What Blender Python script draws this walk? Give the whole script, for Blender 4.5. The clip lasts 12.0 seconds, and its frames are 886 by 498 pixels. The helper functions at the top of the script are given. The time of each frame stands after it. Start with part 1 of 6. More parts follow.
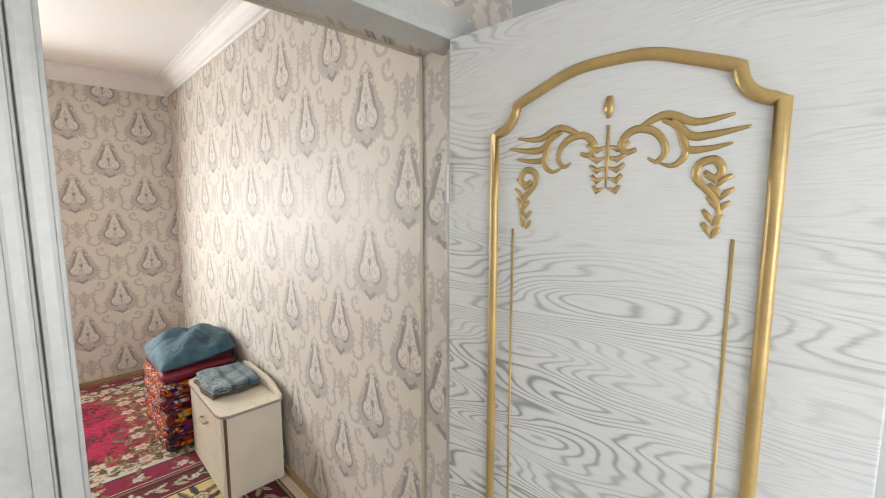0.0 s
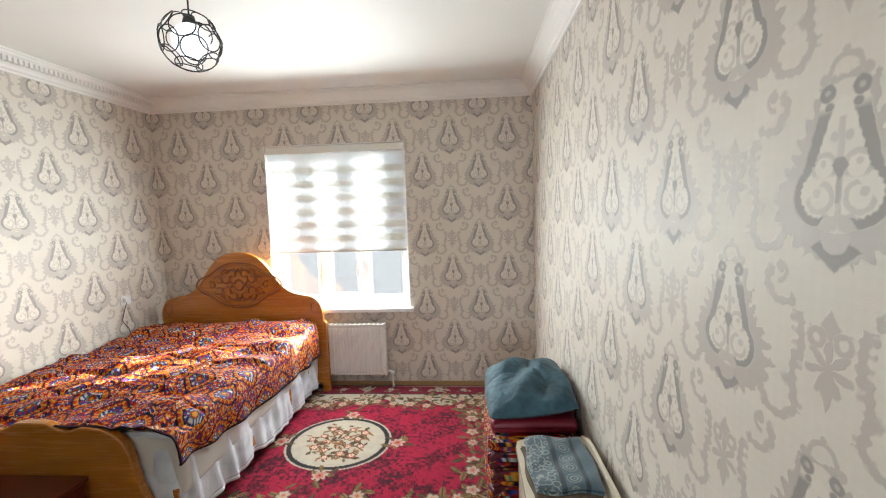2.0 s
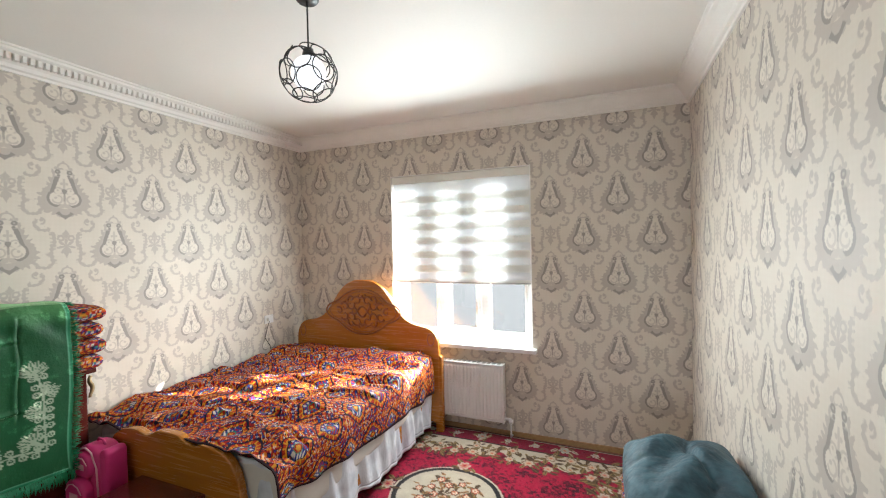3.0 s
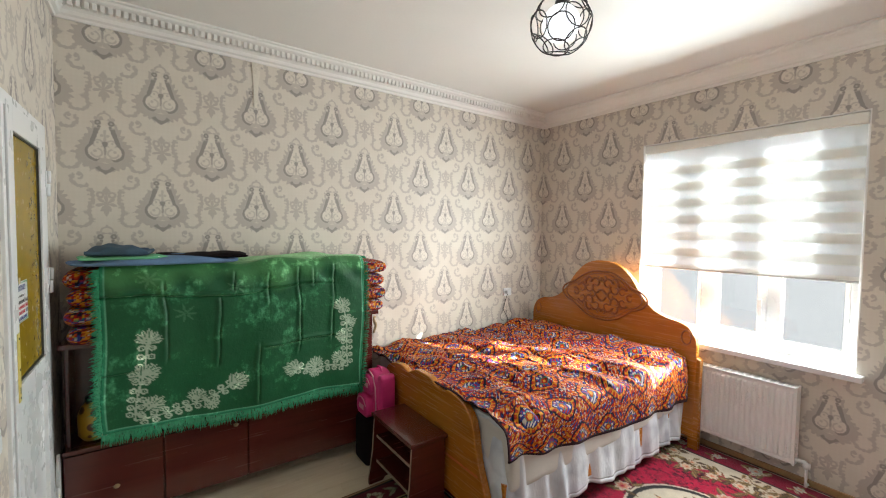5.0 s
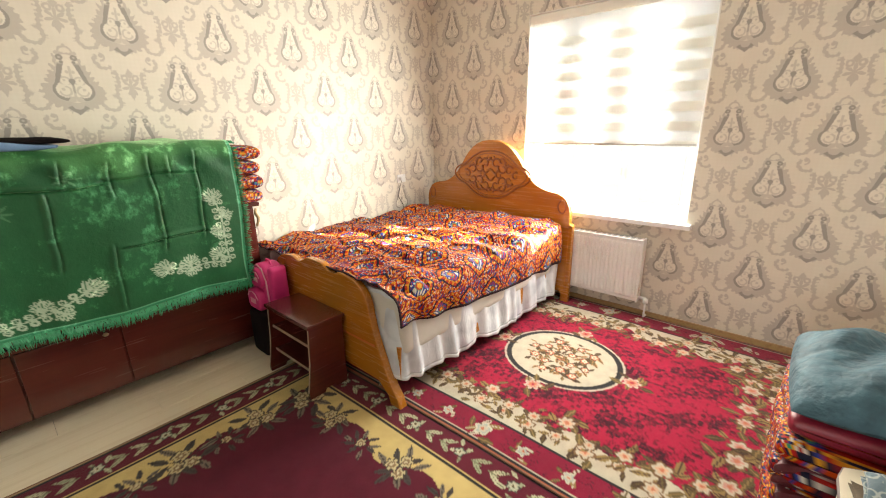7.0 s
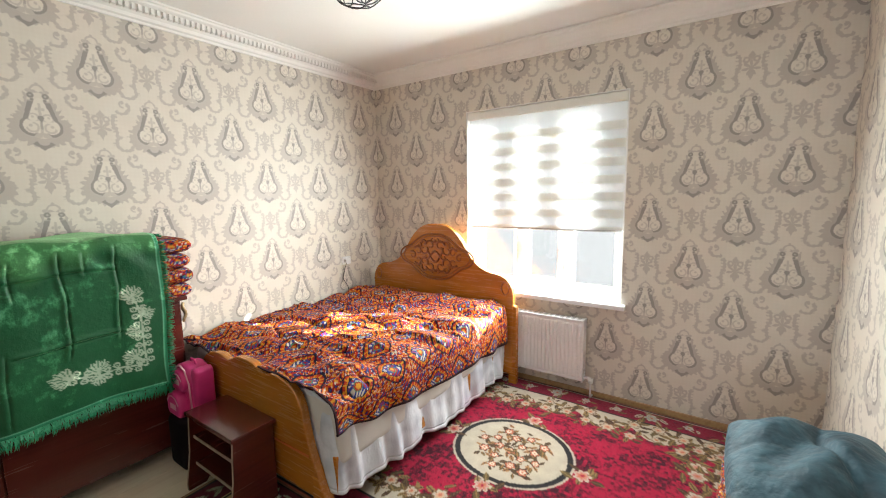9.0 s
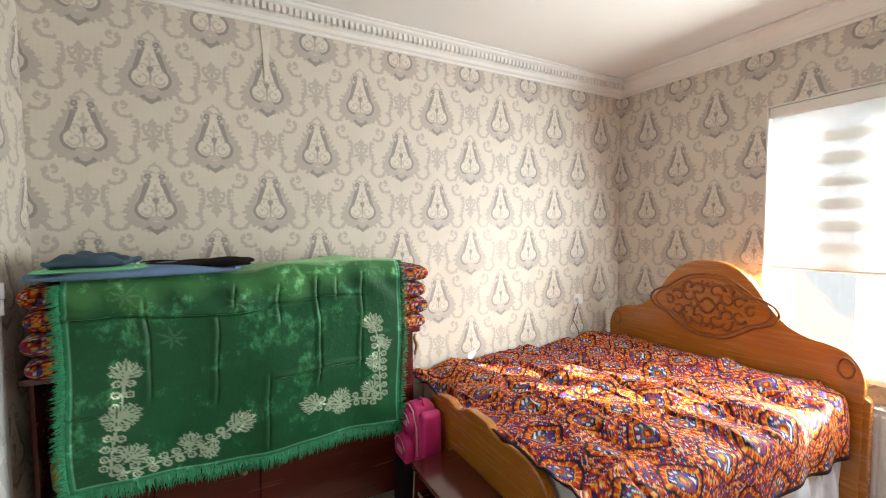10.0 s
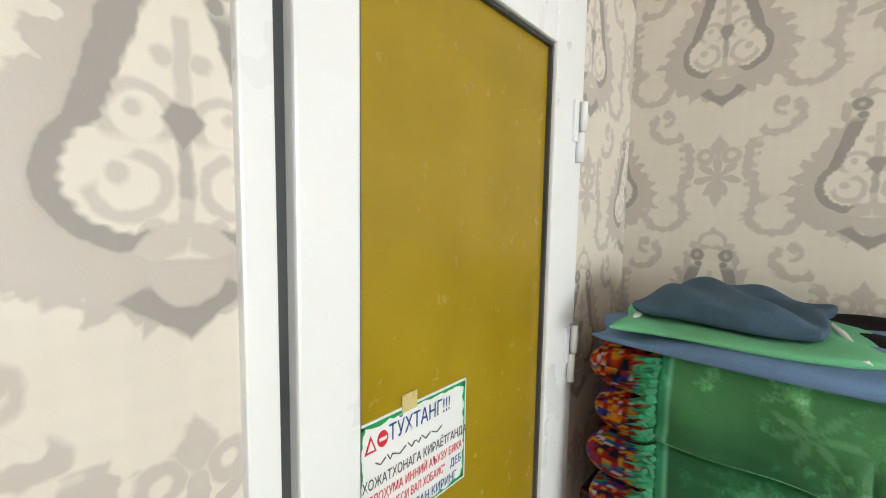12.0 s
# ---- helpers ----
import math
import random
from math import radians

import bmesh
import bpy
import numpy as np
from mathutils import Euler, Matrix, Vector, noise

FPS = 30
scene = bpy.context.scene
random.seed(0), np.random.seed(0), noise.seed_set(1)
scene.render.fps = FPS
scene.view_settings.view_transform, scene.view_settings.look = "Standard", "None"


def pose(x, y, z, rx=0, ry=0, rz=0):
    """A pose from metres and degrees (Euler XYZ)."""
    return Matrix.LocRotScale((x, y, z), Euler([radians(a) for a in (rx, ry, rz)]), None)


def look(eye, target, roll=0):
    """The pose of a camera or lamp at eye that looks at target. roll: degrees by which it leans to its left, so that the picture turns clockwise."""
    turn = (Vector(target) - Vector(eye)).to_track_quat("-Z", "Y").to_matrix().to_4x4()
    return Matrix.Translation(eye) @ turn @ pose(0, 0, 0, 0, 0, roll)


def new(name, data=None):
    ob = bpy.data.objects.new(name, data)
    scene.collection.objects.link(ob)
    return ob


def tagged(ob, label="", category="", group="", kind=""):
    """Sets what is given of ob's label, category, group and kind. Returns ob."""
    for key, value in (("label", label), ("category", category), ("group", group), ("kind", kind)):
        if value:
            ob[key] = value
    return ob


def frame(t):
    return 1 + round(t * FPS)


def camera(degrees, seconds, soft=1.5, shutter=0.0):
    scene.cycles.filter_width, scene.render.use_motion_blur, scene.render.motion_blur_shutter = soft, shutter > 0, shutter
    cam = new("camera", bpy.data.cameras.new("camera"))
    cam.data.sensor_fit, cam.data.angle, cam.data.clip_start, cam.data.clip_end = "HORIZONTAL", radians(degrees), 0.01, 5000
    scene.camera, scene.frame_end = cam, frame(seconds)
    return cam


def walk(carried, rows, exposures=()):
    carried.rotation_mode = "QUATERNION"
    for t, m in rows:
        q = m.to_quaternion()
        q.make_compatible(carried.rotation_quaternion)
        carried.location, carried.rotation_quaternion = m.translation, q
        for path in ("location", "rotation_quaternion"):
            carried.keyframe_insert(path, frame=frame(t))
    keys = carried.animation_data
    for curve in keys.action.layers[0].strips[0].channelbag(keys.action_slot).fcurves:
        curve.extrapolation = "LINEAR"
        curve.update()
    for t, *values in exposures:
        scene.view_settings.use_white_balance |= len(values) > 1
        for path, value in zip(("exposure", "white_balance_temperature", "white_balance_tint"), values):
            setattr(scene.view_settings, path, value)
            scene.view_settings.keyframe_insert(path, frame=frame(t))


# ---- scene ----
cam = camera(94.8, 12.0, soft=1.1)
PATH = [
    (0, (0.261, 0.075, 1.729), (-1.155, 1.469, 1.498), 0.0),
    (0.5, (0.047, 0.194, 1.715), (-1.684, 1.169, 1.478), -1.2),
    (1, (-0.249, 0.301, 1.742), (-2.15, 0.874, 1.508), -1.8),
    (1.5, (-0.52, 0.409, 1.724), (-2.498, 0.612, 1.507), -1.9),
    (2, (-0.772, 0.48, 1.744), (-2.758, 0.342, 1.554), -1.8),
    (2.5, (-0.977, 0.477, 1.741), (-2.923, 0.035, 1.618), -1.8),
    (3, (-1.111, 0.498, 1.758), (-2.963, -0.258, 1.722), -1.2),
    (3.5, (-1.178, 0.534, 1.77), (-2.868, -0.535, 1.813), -0.9),
    (3.7, (-1.194, 0.541, 1.755), (-2.803, -0.646, 1.822), -0.8),
    (5.3, (-1.197, 0.368, 1.62), (-2.3, -1.295, 1.479), 0.3),
    (5.5, (-1.203, 0.359, 1.594), (-2.295, -1.304, 1.393), 0.1),
    (6, (-1.234, 0.359, 1.549), (-2.359, -1.256, 1.192), -0.2),
    (6.5, (-1.276, 0.401, 1.537), (-2.522, -1.083, 1.043), -0.6),
    (7, (-1.304, 0.451, 1.523), (-2.742, -0.816, 0.949), -1.0),
    (7.2, (-1.308, 0.47, 1.517), (-2.821, -0.697, 0.926), -1.1),
    (9, (-1.387, 0.483, 1.669), (-3.019, -0.643, 1.405), -0.9),
    (9.5, (-1.465, 0.215, 1.692), (-2.844, -1.224, 1.528), -0.5),
    (10, (-1.544, -0.142, 1.647), (-2.488, -1.902, 1.541), -0.5),
    (10.5, (-1.543, -0.558, 1.673), (-1.906, -2.522, 1.569), -0.1),
    (11, (-1.43, -0.941, 1.679), (-1.113, -2.913, 1.577), -0.3),
    (11.5, (-1.299, -1.257, 1.677), (-0.399, -3.039, 1.557), -0.1),
    (12, (-1.142, -1.462, 1.681), (0.173, -2.958, 1.509), 0.9),
]
SUN_DIR = Vector((0.70, -0.60, -0.275)).normalized()
walk(cam, [(t, look(eye, target, roll)) for t, eye, target, roll in PATH],
     exposures=[(0.0, 3.24, 6380, 12), (0.8, 3.22, 6250, 10), (1.2, 3.10, 6050, 8), (1.6, 2.96, 6080, 8), (2.5, 2.82, 6120, 8), (3.7, 2.76, 6120, 8), (5.5, 2.95, 6400, 8), (7.0, 3.46, 7150, 9), (7.2, 3.46, 7150, 9), (9.0, 3.05, 6300, 8), (10.0, 3.08, 6320, 9), (10.5, 3.26, 6320, 8), (12.0, 3.36, 6260, 8)])

# ---- world, sun, large lights ----
world = bpy.data.worlds.new("sky")
scene.world = world
world.use_nodes = True
wn = world.node_tree
sky = wn.nodes.new("ShaderNodeTexSky")
sky.sky_type = "NISHITA"
sky.sun_disc = False
sky.sun_elevation = math.asin(-SUN_DIR.z)
sky.sun_rotation = math.atan2(-SUN_DIR.x, -SUN_DIR.y)
wn.links.new(sky.outputs[0], wn.nodes["Background"].inputs[0])
wn.nodes["Background"].inputs[1].default_value = 0.05

sun = bpy.data.lights.new("sun", "SUN")
sun.energy, sun.angle, sun.color = 4.6, radians(0.6), (1.0, 0.93, 0.82)
new("sun", sun).matrix_world = look((0, 0, 0), SUN_DIR)


def area_light(name, eye, target, w, h, watts, color):
    la = bpy.data.lights.new(name, "AREA")
    la.shape, la.size, la.size_y, la.energy, la.color = "RECTANGLE", w, h, watts, color
    new(name, la).matrix_world = look(eye, target)


# skylight at the bedroom window, and an added unseen lamp that lights the hall
area_light("window_skylight", (-4.67, -0.83, 1.55), (-3.0, -0.83, 1.08), 1.36, 1.5, 12.4, (0.95, 1.0, 0.955))
area_light("hall_fill", (1.66, 0.25, 1.55), (0.0, 0.3, 1.35), 1.1, 1.1, 4.3, (0.95, 0.97, 1.0))

# ---- small builders ----
BASE = {}


def thing(name, at, label, category, group="", kind="", turn=0.0):
    """An Empty at the thing's base; parts are given in world metres, or local ones when turned."""
    ob = tagged(new(name), label, category, group, kind)
    ob.location = at
    ob.rotation_euler = (0, 0, radians(turn))
    ob.empty_display_size = 0.1
    BASE[ob] = Vector(at) if not turn else Vector((0, 0, 0))
    return ob


def part(name, bm, material, parent=None, label="", smooth=False):
    """Links a bmesh as one mesh object under a thing or under a part."""
    me = bpy.data.meshes.new(name)
    base = BASE.get(parent)
    if base is not None and base.length:
        bmesh.ops.translate(bm, verts=bm.verts, vec=-base)
    bm.to_mesh(me)
    bm.free()
    if smooth:
        me.shade_smooth()
    ob = new(name, me)
    for m in material if isinstance(material, (list, tuple)) else [material]:
        me.materials.append(m)
    ob.parent = parent
    BASE[ob] = base if base is not None else Vector((0, 0, 0))
    if label:
        ob["label"] = label
    return ob


def structure(name, bm, material, label, category, smooth=False):
    return tagged(part(name, bm, material, None, label, smooth), label, category, kind="structure")


def box(x0, x1, y0, y1, z0, z1, bevel=0.0, bm=None, seg=2):
    b = bmesh.new()
    bmesh.ops.create_cube(b, size=1)
    for v in b.verts:
        v.co = Vector(((x0 + x1) / 2 + v.co.x * (x1 - x0), (y0 + y1) / 2 + v.co.y * (y1 - y0), (z0 + z1) / 2 + v.co.z * (z1 - z0)))
    if bevel:
        bmesh.ops.bevel(b, geom=b.edges[:], offset=bevel, segments=seg, affect="EDGES", profile=0.6)
    return join(bm, b)


def join(bm, b):
    if bm is None:
        return b
    me = bpy.data.meshes.new("tmp")
    b.to_mesh(me)
    b.free()
    bm.from_mesh(me)
    bpy.data.meshes.remove(me)
    return bm


def prism(points, axis, a, b, bevel=0.0, bm=None, seg=2):
    """A closed outline in the plane across axis, drawn out from a to b along it."""
    m = bmesh.new()
    order = {"x": lambda p, t: (t, p[0], p[1]), "y": lambda p, t: (p[0], t, p[1]), "z": lambda p, t: (p[0], p[1], t)}[axis]
    f0 = m.faces.new([m.verts.new(order(p, a)) for p in points])
    ret = bmesh.ops.extrude_face_region(m, geom=[f0])
    for v in ret["geom"]:
        if isinstance(v, bmesh.types.BMVert):
            v.co = Vector(order({"x": (v.co.y, v.co.z), "y": (v.co.x, v.co.z), "z": (v.co.x, v.co.y)}[axis], b))
    bmesh.ops.recalc_face_normals(m, faces=m.faces[:])
    if bevel:
        edges = [e for e in m.edges if abs((e.verts[0].co - e.verts[1].co)["xyz".index(axis)]) < 1e-6]
        bmesh.ops.bevel(m, geom=edges, offset=bevel, segments=seg, affect="EDGES", profile=0.6)
    return join(bm, m)


def tube(points, r, sides=8, closed=False, bm=None, taper=None):
    """A round bar along a line of points."""
    m = bmesh.new()
    pts = [Vector(p) for p in points]
    rings = []
    n = len(pts)
    up = Vector((0.13, 0.31, 0.94))
    for i, p in enumerate(pts):
        if closed:
            d = pts[(i + 1) % n] - pts[i - 1]
        else:
            d = pts[min(i + 1, n - 1)] - pts[max(i - 1, 0)]
        d.normalize()
        side = d.cross(up)
        if side.length < 0.05:
            side = d.cross(Vector((1, 0, 0)))
        side.normalize()
        over = side.cross(d)
        rr = r * (taper[i] if taper else 1)
        rings.append([m.verts.new(p + rr * (math.cos(2 * math.pi * k / sides) * side + math.sin(2 * math.pi * k / sides) * over)) for k in range(sides)])
    for i in range(n if closed else n - 1):
        a, b = rings[i], rings[(i + 1) % n]
        for k in range(sides):
            m.faces.new((a[k], a[(k + 1) % sides], b[(k + 1) % sides], b[k]))
    if not closed:
        m.faces.new(rings[0][::-1])
        m.faces.new(rings[-1])
    bmesh.ops.recalc_face_normals(m, faces=m.faces[:])
    return join(bm, m)


def lathe(profile, at, sides=32, bm=None):
    """(radius, height) pairs turned about an upright axis."""
    m = bmesh.new()
    rings = [[m.verts.new((at[0] + r * math.cos(2 * math.pi * k / sides), at[1] + r * math.sin(2 * math.pi * k / sides), at[2] + z)) for k in range(sides)] for r, z in profile]
    for a, b in zip(rings, rings[1:]):
        for k in range(sides):
            m.faces.new((a[k], a[(k + 1) % sides], b[(k + 1) % sides], b[k]))
    bmesh.ops.remove_doubles(m, verts=m.verts[:], dist=1e-5)
    bmesh.ops.recalc_face_normals(m, faces=m.faces[:])
    return join(bm, m)


def smooth_line(keys, n=64):
    """A soft line through key points (Catmull-Rom)."""
    keys = [Vector(k) for k in keys]
    out = []
    seg = len(keys) - 1
    for i in range(n + 1):
        t = i / n * seg
        j = min(int(t), seg - 1)
        f = t - j
        p0, p1, p2, p3 = keys[max(j - 1, 0)], keys[j], keys[j + 1], keys[min(j + 2, seg)]
        out.append(0.5 * ((2 * p1) + (p2 - p0) * f + (2 * p0 - 5 * p1 + 4 * p2 - p3) * f * f + (3 * p1 - p0 - 3 * p2 + p3) * f ** 3))
    return out


def sheet(name, place, colours, material, parent=None, label="", thick=0.0, flip=False):
    """A fine grid: place is an array (rows, columns, 3) of points, colours one of the same size or None."""
    r, c = place.shape[:2]
    base = BASE.get(parent)
    if base is not None:
        place = place - np.array(base)
    pts = place.reshape(-1, 3)
    idx = np.arange(r * c).reshape(r, c)
    quads = np.stack([idx[:-1, :-1], idx[:-1, 1:], idx[1:, 1:], idx[1:, :-1]], -1).reshape(-1, 4)
    if flip:
        quads = quads[:, ::-1]
    me = bpy.data.meshes.new(name)
    me.from_pydata(pts.tolist(), [], quads.tolist())
    if colours is not None:
        attr = me.color_attributes.new("dye", "FLOAT_COLOR", "POINT")
        rgba = np.ones((r * c, 4), np.float32)
        rgba[:, :3] = colours.reshape(-1, 3)
        attr.data.foreach_set("color", rgba.ravel())
    me.shade_smooth()
    me.materials.append(material)
    ob = new(name, me)
    ob.parent = parent
    BASE[ob] = base if base is not None else Vector((0, 0, 0))
    if label:
        ob["label"] = label
    if thick:
        mod = ob.modifiers.new("thickness", "SOLIDIFY")
        mod.thickness, mod.offset = thick, -1
    return ob


# ---- materials ----
def material(name):
    m = bpy.data.materials.new(name)
    m.use_nodes = True
    nt = m.node_tree
    return m, nt, nt.nodes["Principled BSDF"]


class E:
    """Arithmetic on node sockets."""

    def __init__(self, nt, sock):
        self.nt, self.sock = nt, sock

    def op(self, kind, *others, clamp=False):
        n = self.nt.nodes.new("ShaderNodeMath")
        n.operation, n.use_clamp = kind, clamp
        for i, o in enumerate((self, *others)):
            if isinstance(o, E):
                self.nt.links.new(o.sock, n.inputs[i])
            else:
                n.inputs[i].default_value = o
        return E(self.nt, n.outputs[0])

    def __add__(self, o): return self.op("ADD", o)
    def __sub__(self, o): return self.op("SUBTRACT", o)
    def __mul__(self, o): return self.op("MULTIPLY", o)
    def __truediv__(self, o): return self.op("DIVIDE", o)
    def abs(self): return self.op("ABSOLUTE")
    def floor(self): return self.op("FLOOR")
    def mod(self, o): return self.op("FLOORED_MODULO", o)
    def min(self, o): return self.op("MINIMUM", o)
    def max(self, o): return self.op("MAXIMUM", o)
    def cos(self): return self.op("COSINE")
    def sin(self): return self.op("SINE")
    def atan2(self, o): return self.op("ARCTAN2", o)
    def neg(self): return self.op("MULTIPLY", -1.0)
    def clamp(self): return self.op("ADD", 0.0, clamp=True)

    def below(self, edge, soft=0.002):
        """1 where the value lies below edge, with a soft step."""
        return ((self - (edge + soft)) * (-0.5 / soft)).clamp() if not isinstance(edge, E) else ((self - edge - soft) * (-0.5 / soft)).clamp()

    def above(self, edge, soft=0.002):
        return ((self - (edge - soft)) * (0.5 / soft)).clamp()


def dist(u, v, cu, cv):
    a, b = u - cu, v - cv
    return (a * a + b * b).op("SQRT")


def damask_group():
    """The wallpaper's figure: u and v in metres give the dark, taupe and pale shares."""
    g = bpy.data.node_groups.new("damask", "ShaderNodeTree")
    for n in ("u", "v"):
        g.interface.new_socket(n, in_out="INPUT", socket_type="NodeSocketFloat")
    for n in ("dark", "taupe", "pale", "relief"):
        g.interface.new_socket(n, in_out="OUTPUT", socket_type="NodeSocketFloat")
    gi, go = g.nodes.new("NodeGroupInput"), g.nodes.new("NodeGroupOutput")
    U, V = E(g, gi.outputs[0]), E(g, gi.outputs[1])
    comb = g.nodes.new("ShaderNodeCombineXYZ")
    g.links.new(U.sock, comb.inputs[0])
    g.links.new(V.sock, comb.inputs[1])
    noi = g.nodes.new("ShaderNodeTexNoise")
    noi.inputs["Scale"].default_value, noi.inputs["Detail"].default_value = 52.0, 2.0
    g.links.new(comb.outputs[0], noi.inputs["Vector"])
    sep = g.nodes.new("ShaderNodeSeparateColor")
    g.links.new(noi.outputs["Color"], sep.inputs[0])
    n1, n2 = E(g, sep.outputs[0]) - 0.5, E(g, sep.outputs[1]) - 0.5
    P, H = 0.535, 0.325
    # medallions stand on a diamond lattice: take the nearer of its two rows
    V0 = V - H / 2
    u1 = (U + P / 2).mod(P) - P / 2
    v1 = (V0 + H).mod(2 * H) - H
    u2 = U.mod(P) - P / 2
    v2 = V0.mod(2 * H) - H
    near = (u1.abs() * (2 / P) + v1.abs() * (1 / H)).below(1.0, 0.0005)
    u = u2 + (u1 - u2) * near + n1 * 0.008
    v = v2 + (v1 - v2) * near + n2 * 0.008
    au = u.abs()

    def line(c, w):
        return c.abs().below(w, 0.0018)
    # drop: dark blades outside, pale heart inside
    t = ((v + 0.010) / 0.120).clamp()
    d = dist(u, v, 0.0, t * 0.120 - 0.010) - (t * -0.033 + 0.079)
    d = d.min(dist(au, v, 0.036, -0.026) - 0.054)
    ti = ((v - 0.004) / 0.104).clamp()
    di = dist(u, v, 0.0, ti * 0.104 + 0.004) - (ti * -0.036 + 0.056)
    di = di.min(dist(au, v, 0.034, -0.024) - 0.041)
    ang = u.atan2(v + 0.01)
    beads = (ang * 40.0).cos() * 0.0010
    dark = d.below(0.0) * (di + beads).above(0.0) * v.below(0.112, 0.008) * au.above(0.019, 0.003)
    pale = di.below(0.0)
    # cup with its dark point below the heart
    cup = dist(u, v, 0.0, -0.100)
    point = (au * 0.75 + (v + 0.118).abs()).below(0.036, 0.003) * v.below(-0.104, 0.006)
    dark = dark * cup.above(0.042) + point * cup.above(0.026)
    pale = pale.max(cup.below(0.028) * v.below(-0.092))
    # pair of knobs on the neck
    knob = dist(au, v, 0.030, 0.140)
    dark = dark.max(knob.below(0.015) * (knob.above(0.005) * 0.5 + 0.5)).max(dist(au, v, 0.026, 0.117).below(0.008))
    # scrolls in the heart
    ring = line(dist(au, v, 0.037, -0.030) - 0.024, 0.0048) * (au + v).below(0.028, 0.004)
    ring = ring.max(line(dist(au, v, 0.030, 0.020) - 0.022, 0.0045) * v.above(0.004, 0.004))
    ring = ring.max(dist(au, v, 0.044, -0.022).below(0.008)).max(dist(au, v, 0.033, 0.026).below(0.006))
    ring = ring.max(au.below(0.006) * v.above(-0.070) * v.below(0.100))
    ring = ring.max(line(cup - 0.035, 0.0075)).max(dist(au, v, 0.013, 0.068).below(0.008))
    ring = ring.max((dist(au, v, 0.020, -0.074) - 0.017 - (au * 240.0).cos() * 0.003).below(0.0))
    heart = (au + (v - 0.022).abs() * 0.55).below(0.015) * v.below(0.034) * v.above(-0.006)
    dark = dark.max(heart).max(au.below(0.005) * v.below(0.02) * v.above(-0.04) * 0.7)
    # feathered rim, wide at the flanks, and the crown
    lobes = (ang * 27.0).cos() * 0.007 + (ang * 11.0 + 1.0).cos().abs() * 0.010 + (n1 + n2) * 0.030
    wide = (v * -4.2 + 0.80).clamp() * 0.042 + 0.010
    rim = (d + lobes - wide).below(0.0, 0.003) * d.above(0.0)
    low = (dist(au, v, 0.040, -0.105) - 0.026 - (ang * 33.0).cos() * 0.005).below(0.0) * cup.above(0.040)
    crown = line(dist(u, v, 0.0, 0.168) - 0.028, 0.005) * v.above(0.160, 0.006)
    crown = crown.max(dist(au, v, 0.038, 0.163).below(0.010)).max(dist(u, v, 0.0, 0.203).below(0.007))
    taupe = (ring * 0.62).max(rim * 0.78).max(low * 0.72).max(crown * 0.7)
    inside = d.below(0.016).max(cup.below(0.05))
    # scrolls between the medallions, on cells of their own
    row = ((V - 0.022) / H).floor()
    ush = U - row.mod(2.0) * (P / 2)
    ur = (ush + P / 2).mod(P) - P / 2 + n1 * 0.012
    vr = V - row * H - H / 2 + n2 * 0.012
    ar = ur.abs()
    leafy = ((ar + vr) * 150.0).sin() * ((ar - vr) * 130.0).sin()

    def arc(cu_, cv_, r_, w_, feather=0.0):
        c = dist(ar, vr, cu_, cv_) - r_
        return (c.abs() - leafy * feather).below(w_, 0.0025)
    sc = arc(0.160, 0.140, 0.040, 0.009, 0.004) * (ar * 0.9 + vr).below(0.285, 0.004)
    sc = sc.max(dist(ar, vr, 0.152, 0.166).below(0.011)).max(arc(0.148, 0.158, 0.018, 0.005) * ar.above(0.146))
    sc = sc.max(arc(0.156, -0.082, 0.044, 0.009, 0.004) * (ar * -0.5 + vr).below(-0.125, 0.006))
    sc = sc.max(dist(ar, vr, 0.124, -0.118).below(0.0095))
    stem = (ar - 0.200 - (vr * 38.0).sin() * 0.008).abs()
    sc = sc.max((stem - leafy * 0.007 - 0.004).below(0.008, 0.003) * vr.above(-0.100) * vr.below(0.092))
    sc = sc.max((dist(ar, vr, 0.205, 0.068) - 0.014 - leafy * 0.012).below(0.0, 0.003))
    # palmette half way between
    q = ar - P / 2
    pa = q.atan2(vr - 0.005)
    rr = dist(q, vr, 0.0, 0.005)
    pal = (rr - (pa * 3.5).cos().abs() * 0.044 - 0.006).below(0.0, 0.003) * vr.above(-0.045)
    pal = pal.max((dist(q.abs(), vr, 0.026, 0.055) - 0.014).abs().below(0.006)).max((q.abs() + (vr - 0.078).abs() * 0.7).below(0.020, 0.003))
    pal = pal.max((q.abs() * 1.4 + (vr + 0.035).abs() * 0.6).below(0.022, 0.003))
    taupe = taupe.max(sc.max(pal) * 0.74 * (inside * -1.0 + 1.0))
    taupe = taupe * (dark * -1.0 + 1.0)
    relief = taupe * 1.0 + pale * 0.25 + dark * 0.15
    for k, e in enumerate((dark, taupe, pale, relief)):
        g.links.new(e.sock, go.inputs[k])
    return g


DAMASK = damask_group()


def coords(nt, kind="Object"):
    return nt.nodes.new("ShaderNodeTexCoord").outputs[kind]


def mix(nt, fac, a, b):
    n = nt.nodes.new("ShaderNodeMix")
    n.data_type = "RGBA"
    for sock, val in ((n.inputs[0], fac), (n.inputs[6], a), (n.inputs[7], b)):
        if isinstance(val, E):
            nt.links.new(val.sock, sock)
        elif isinstance(val, bpy.types.NodeSocket):
            nt.links.new(val, sock)
        elif isinstance(val, tuple):
            sock.default_value = (*val, 1)
        else:
            sock.default_value = val
    return n.outputs[2]


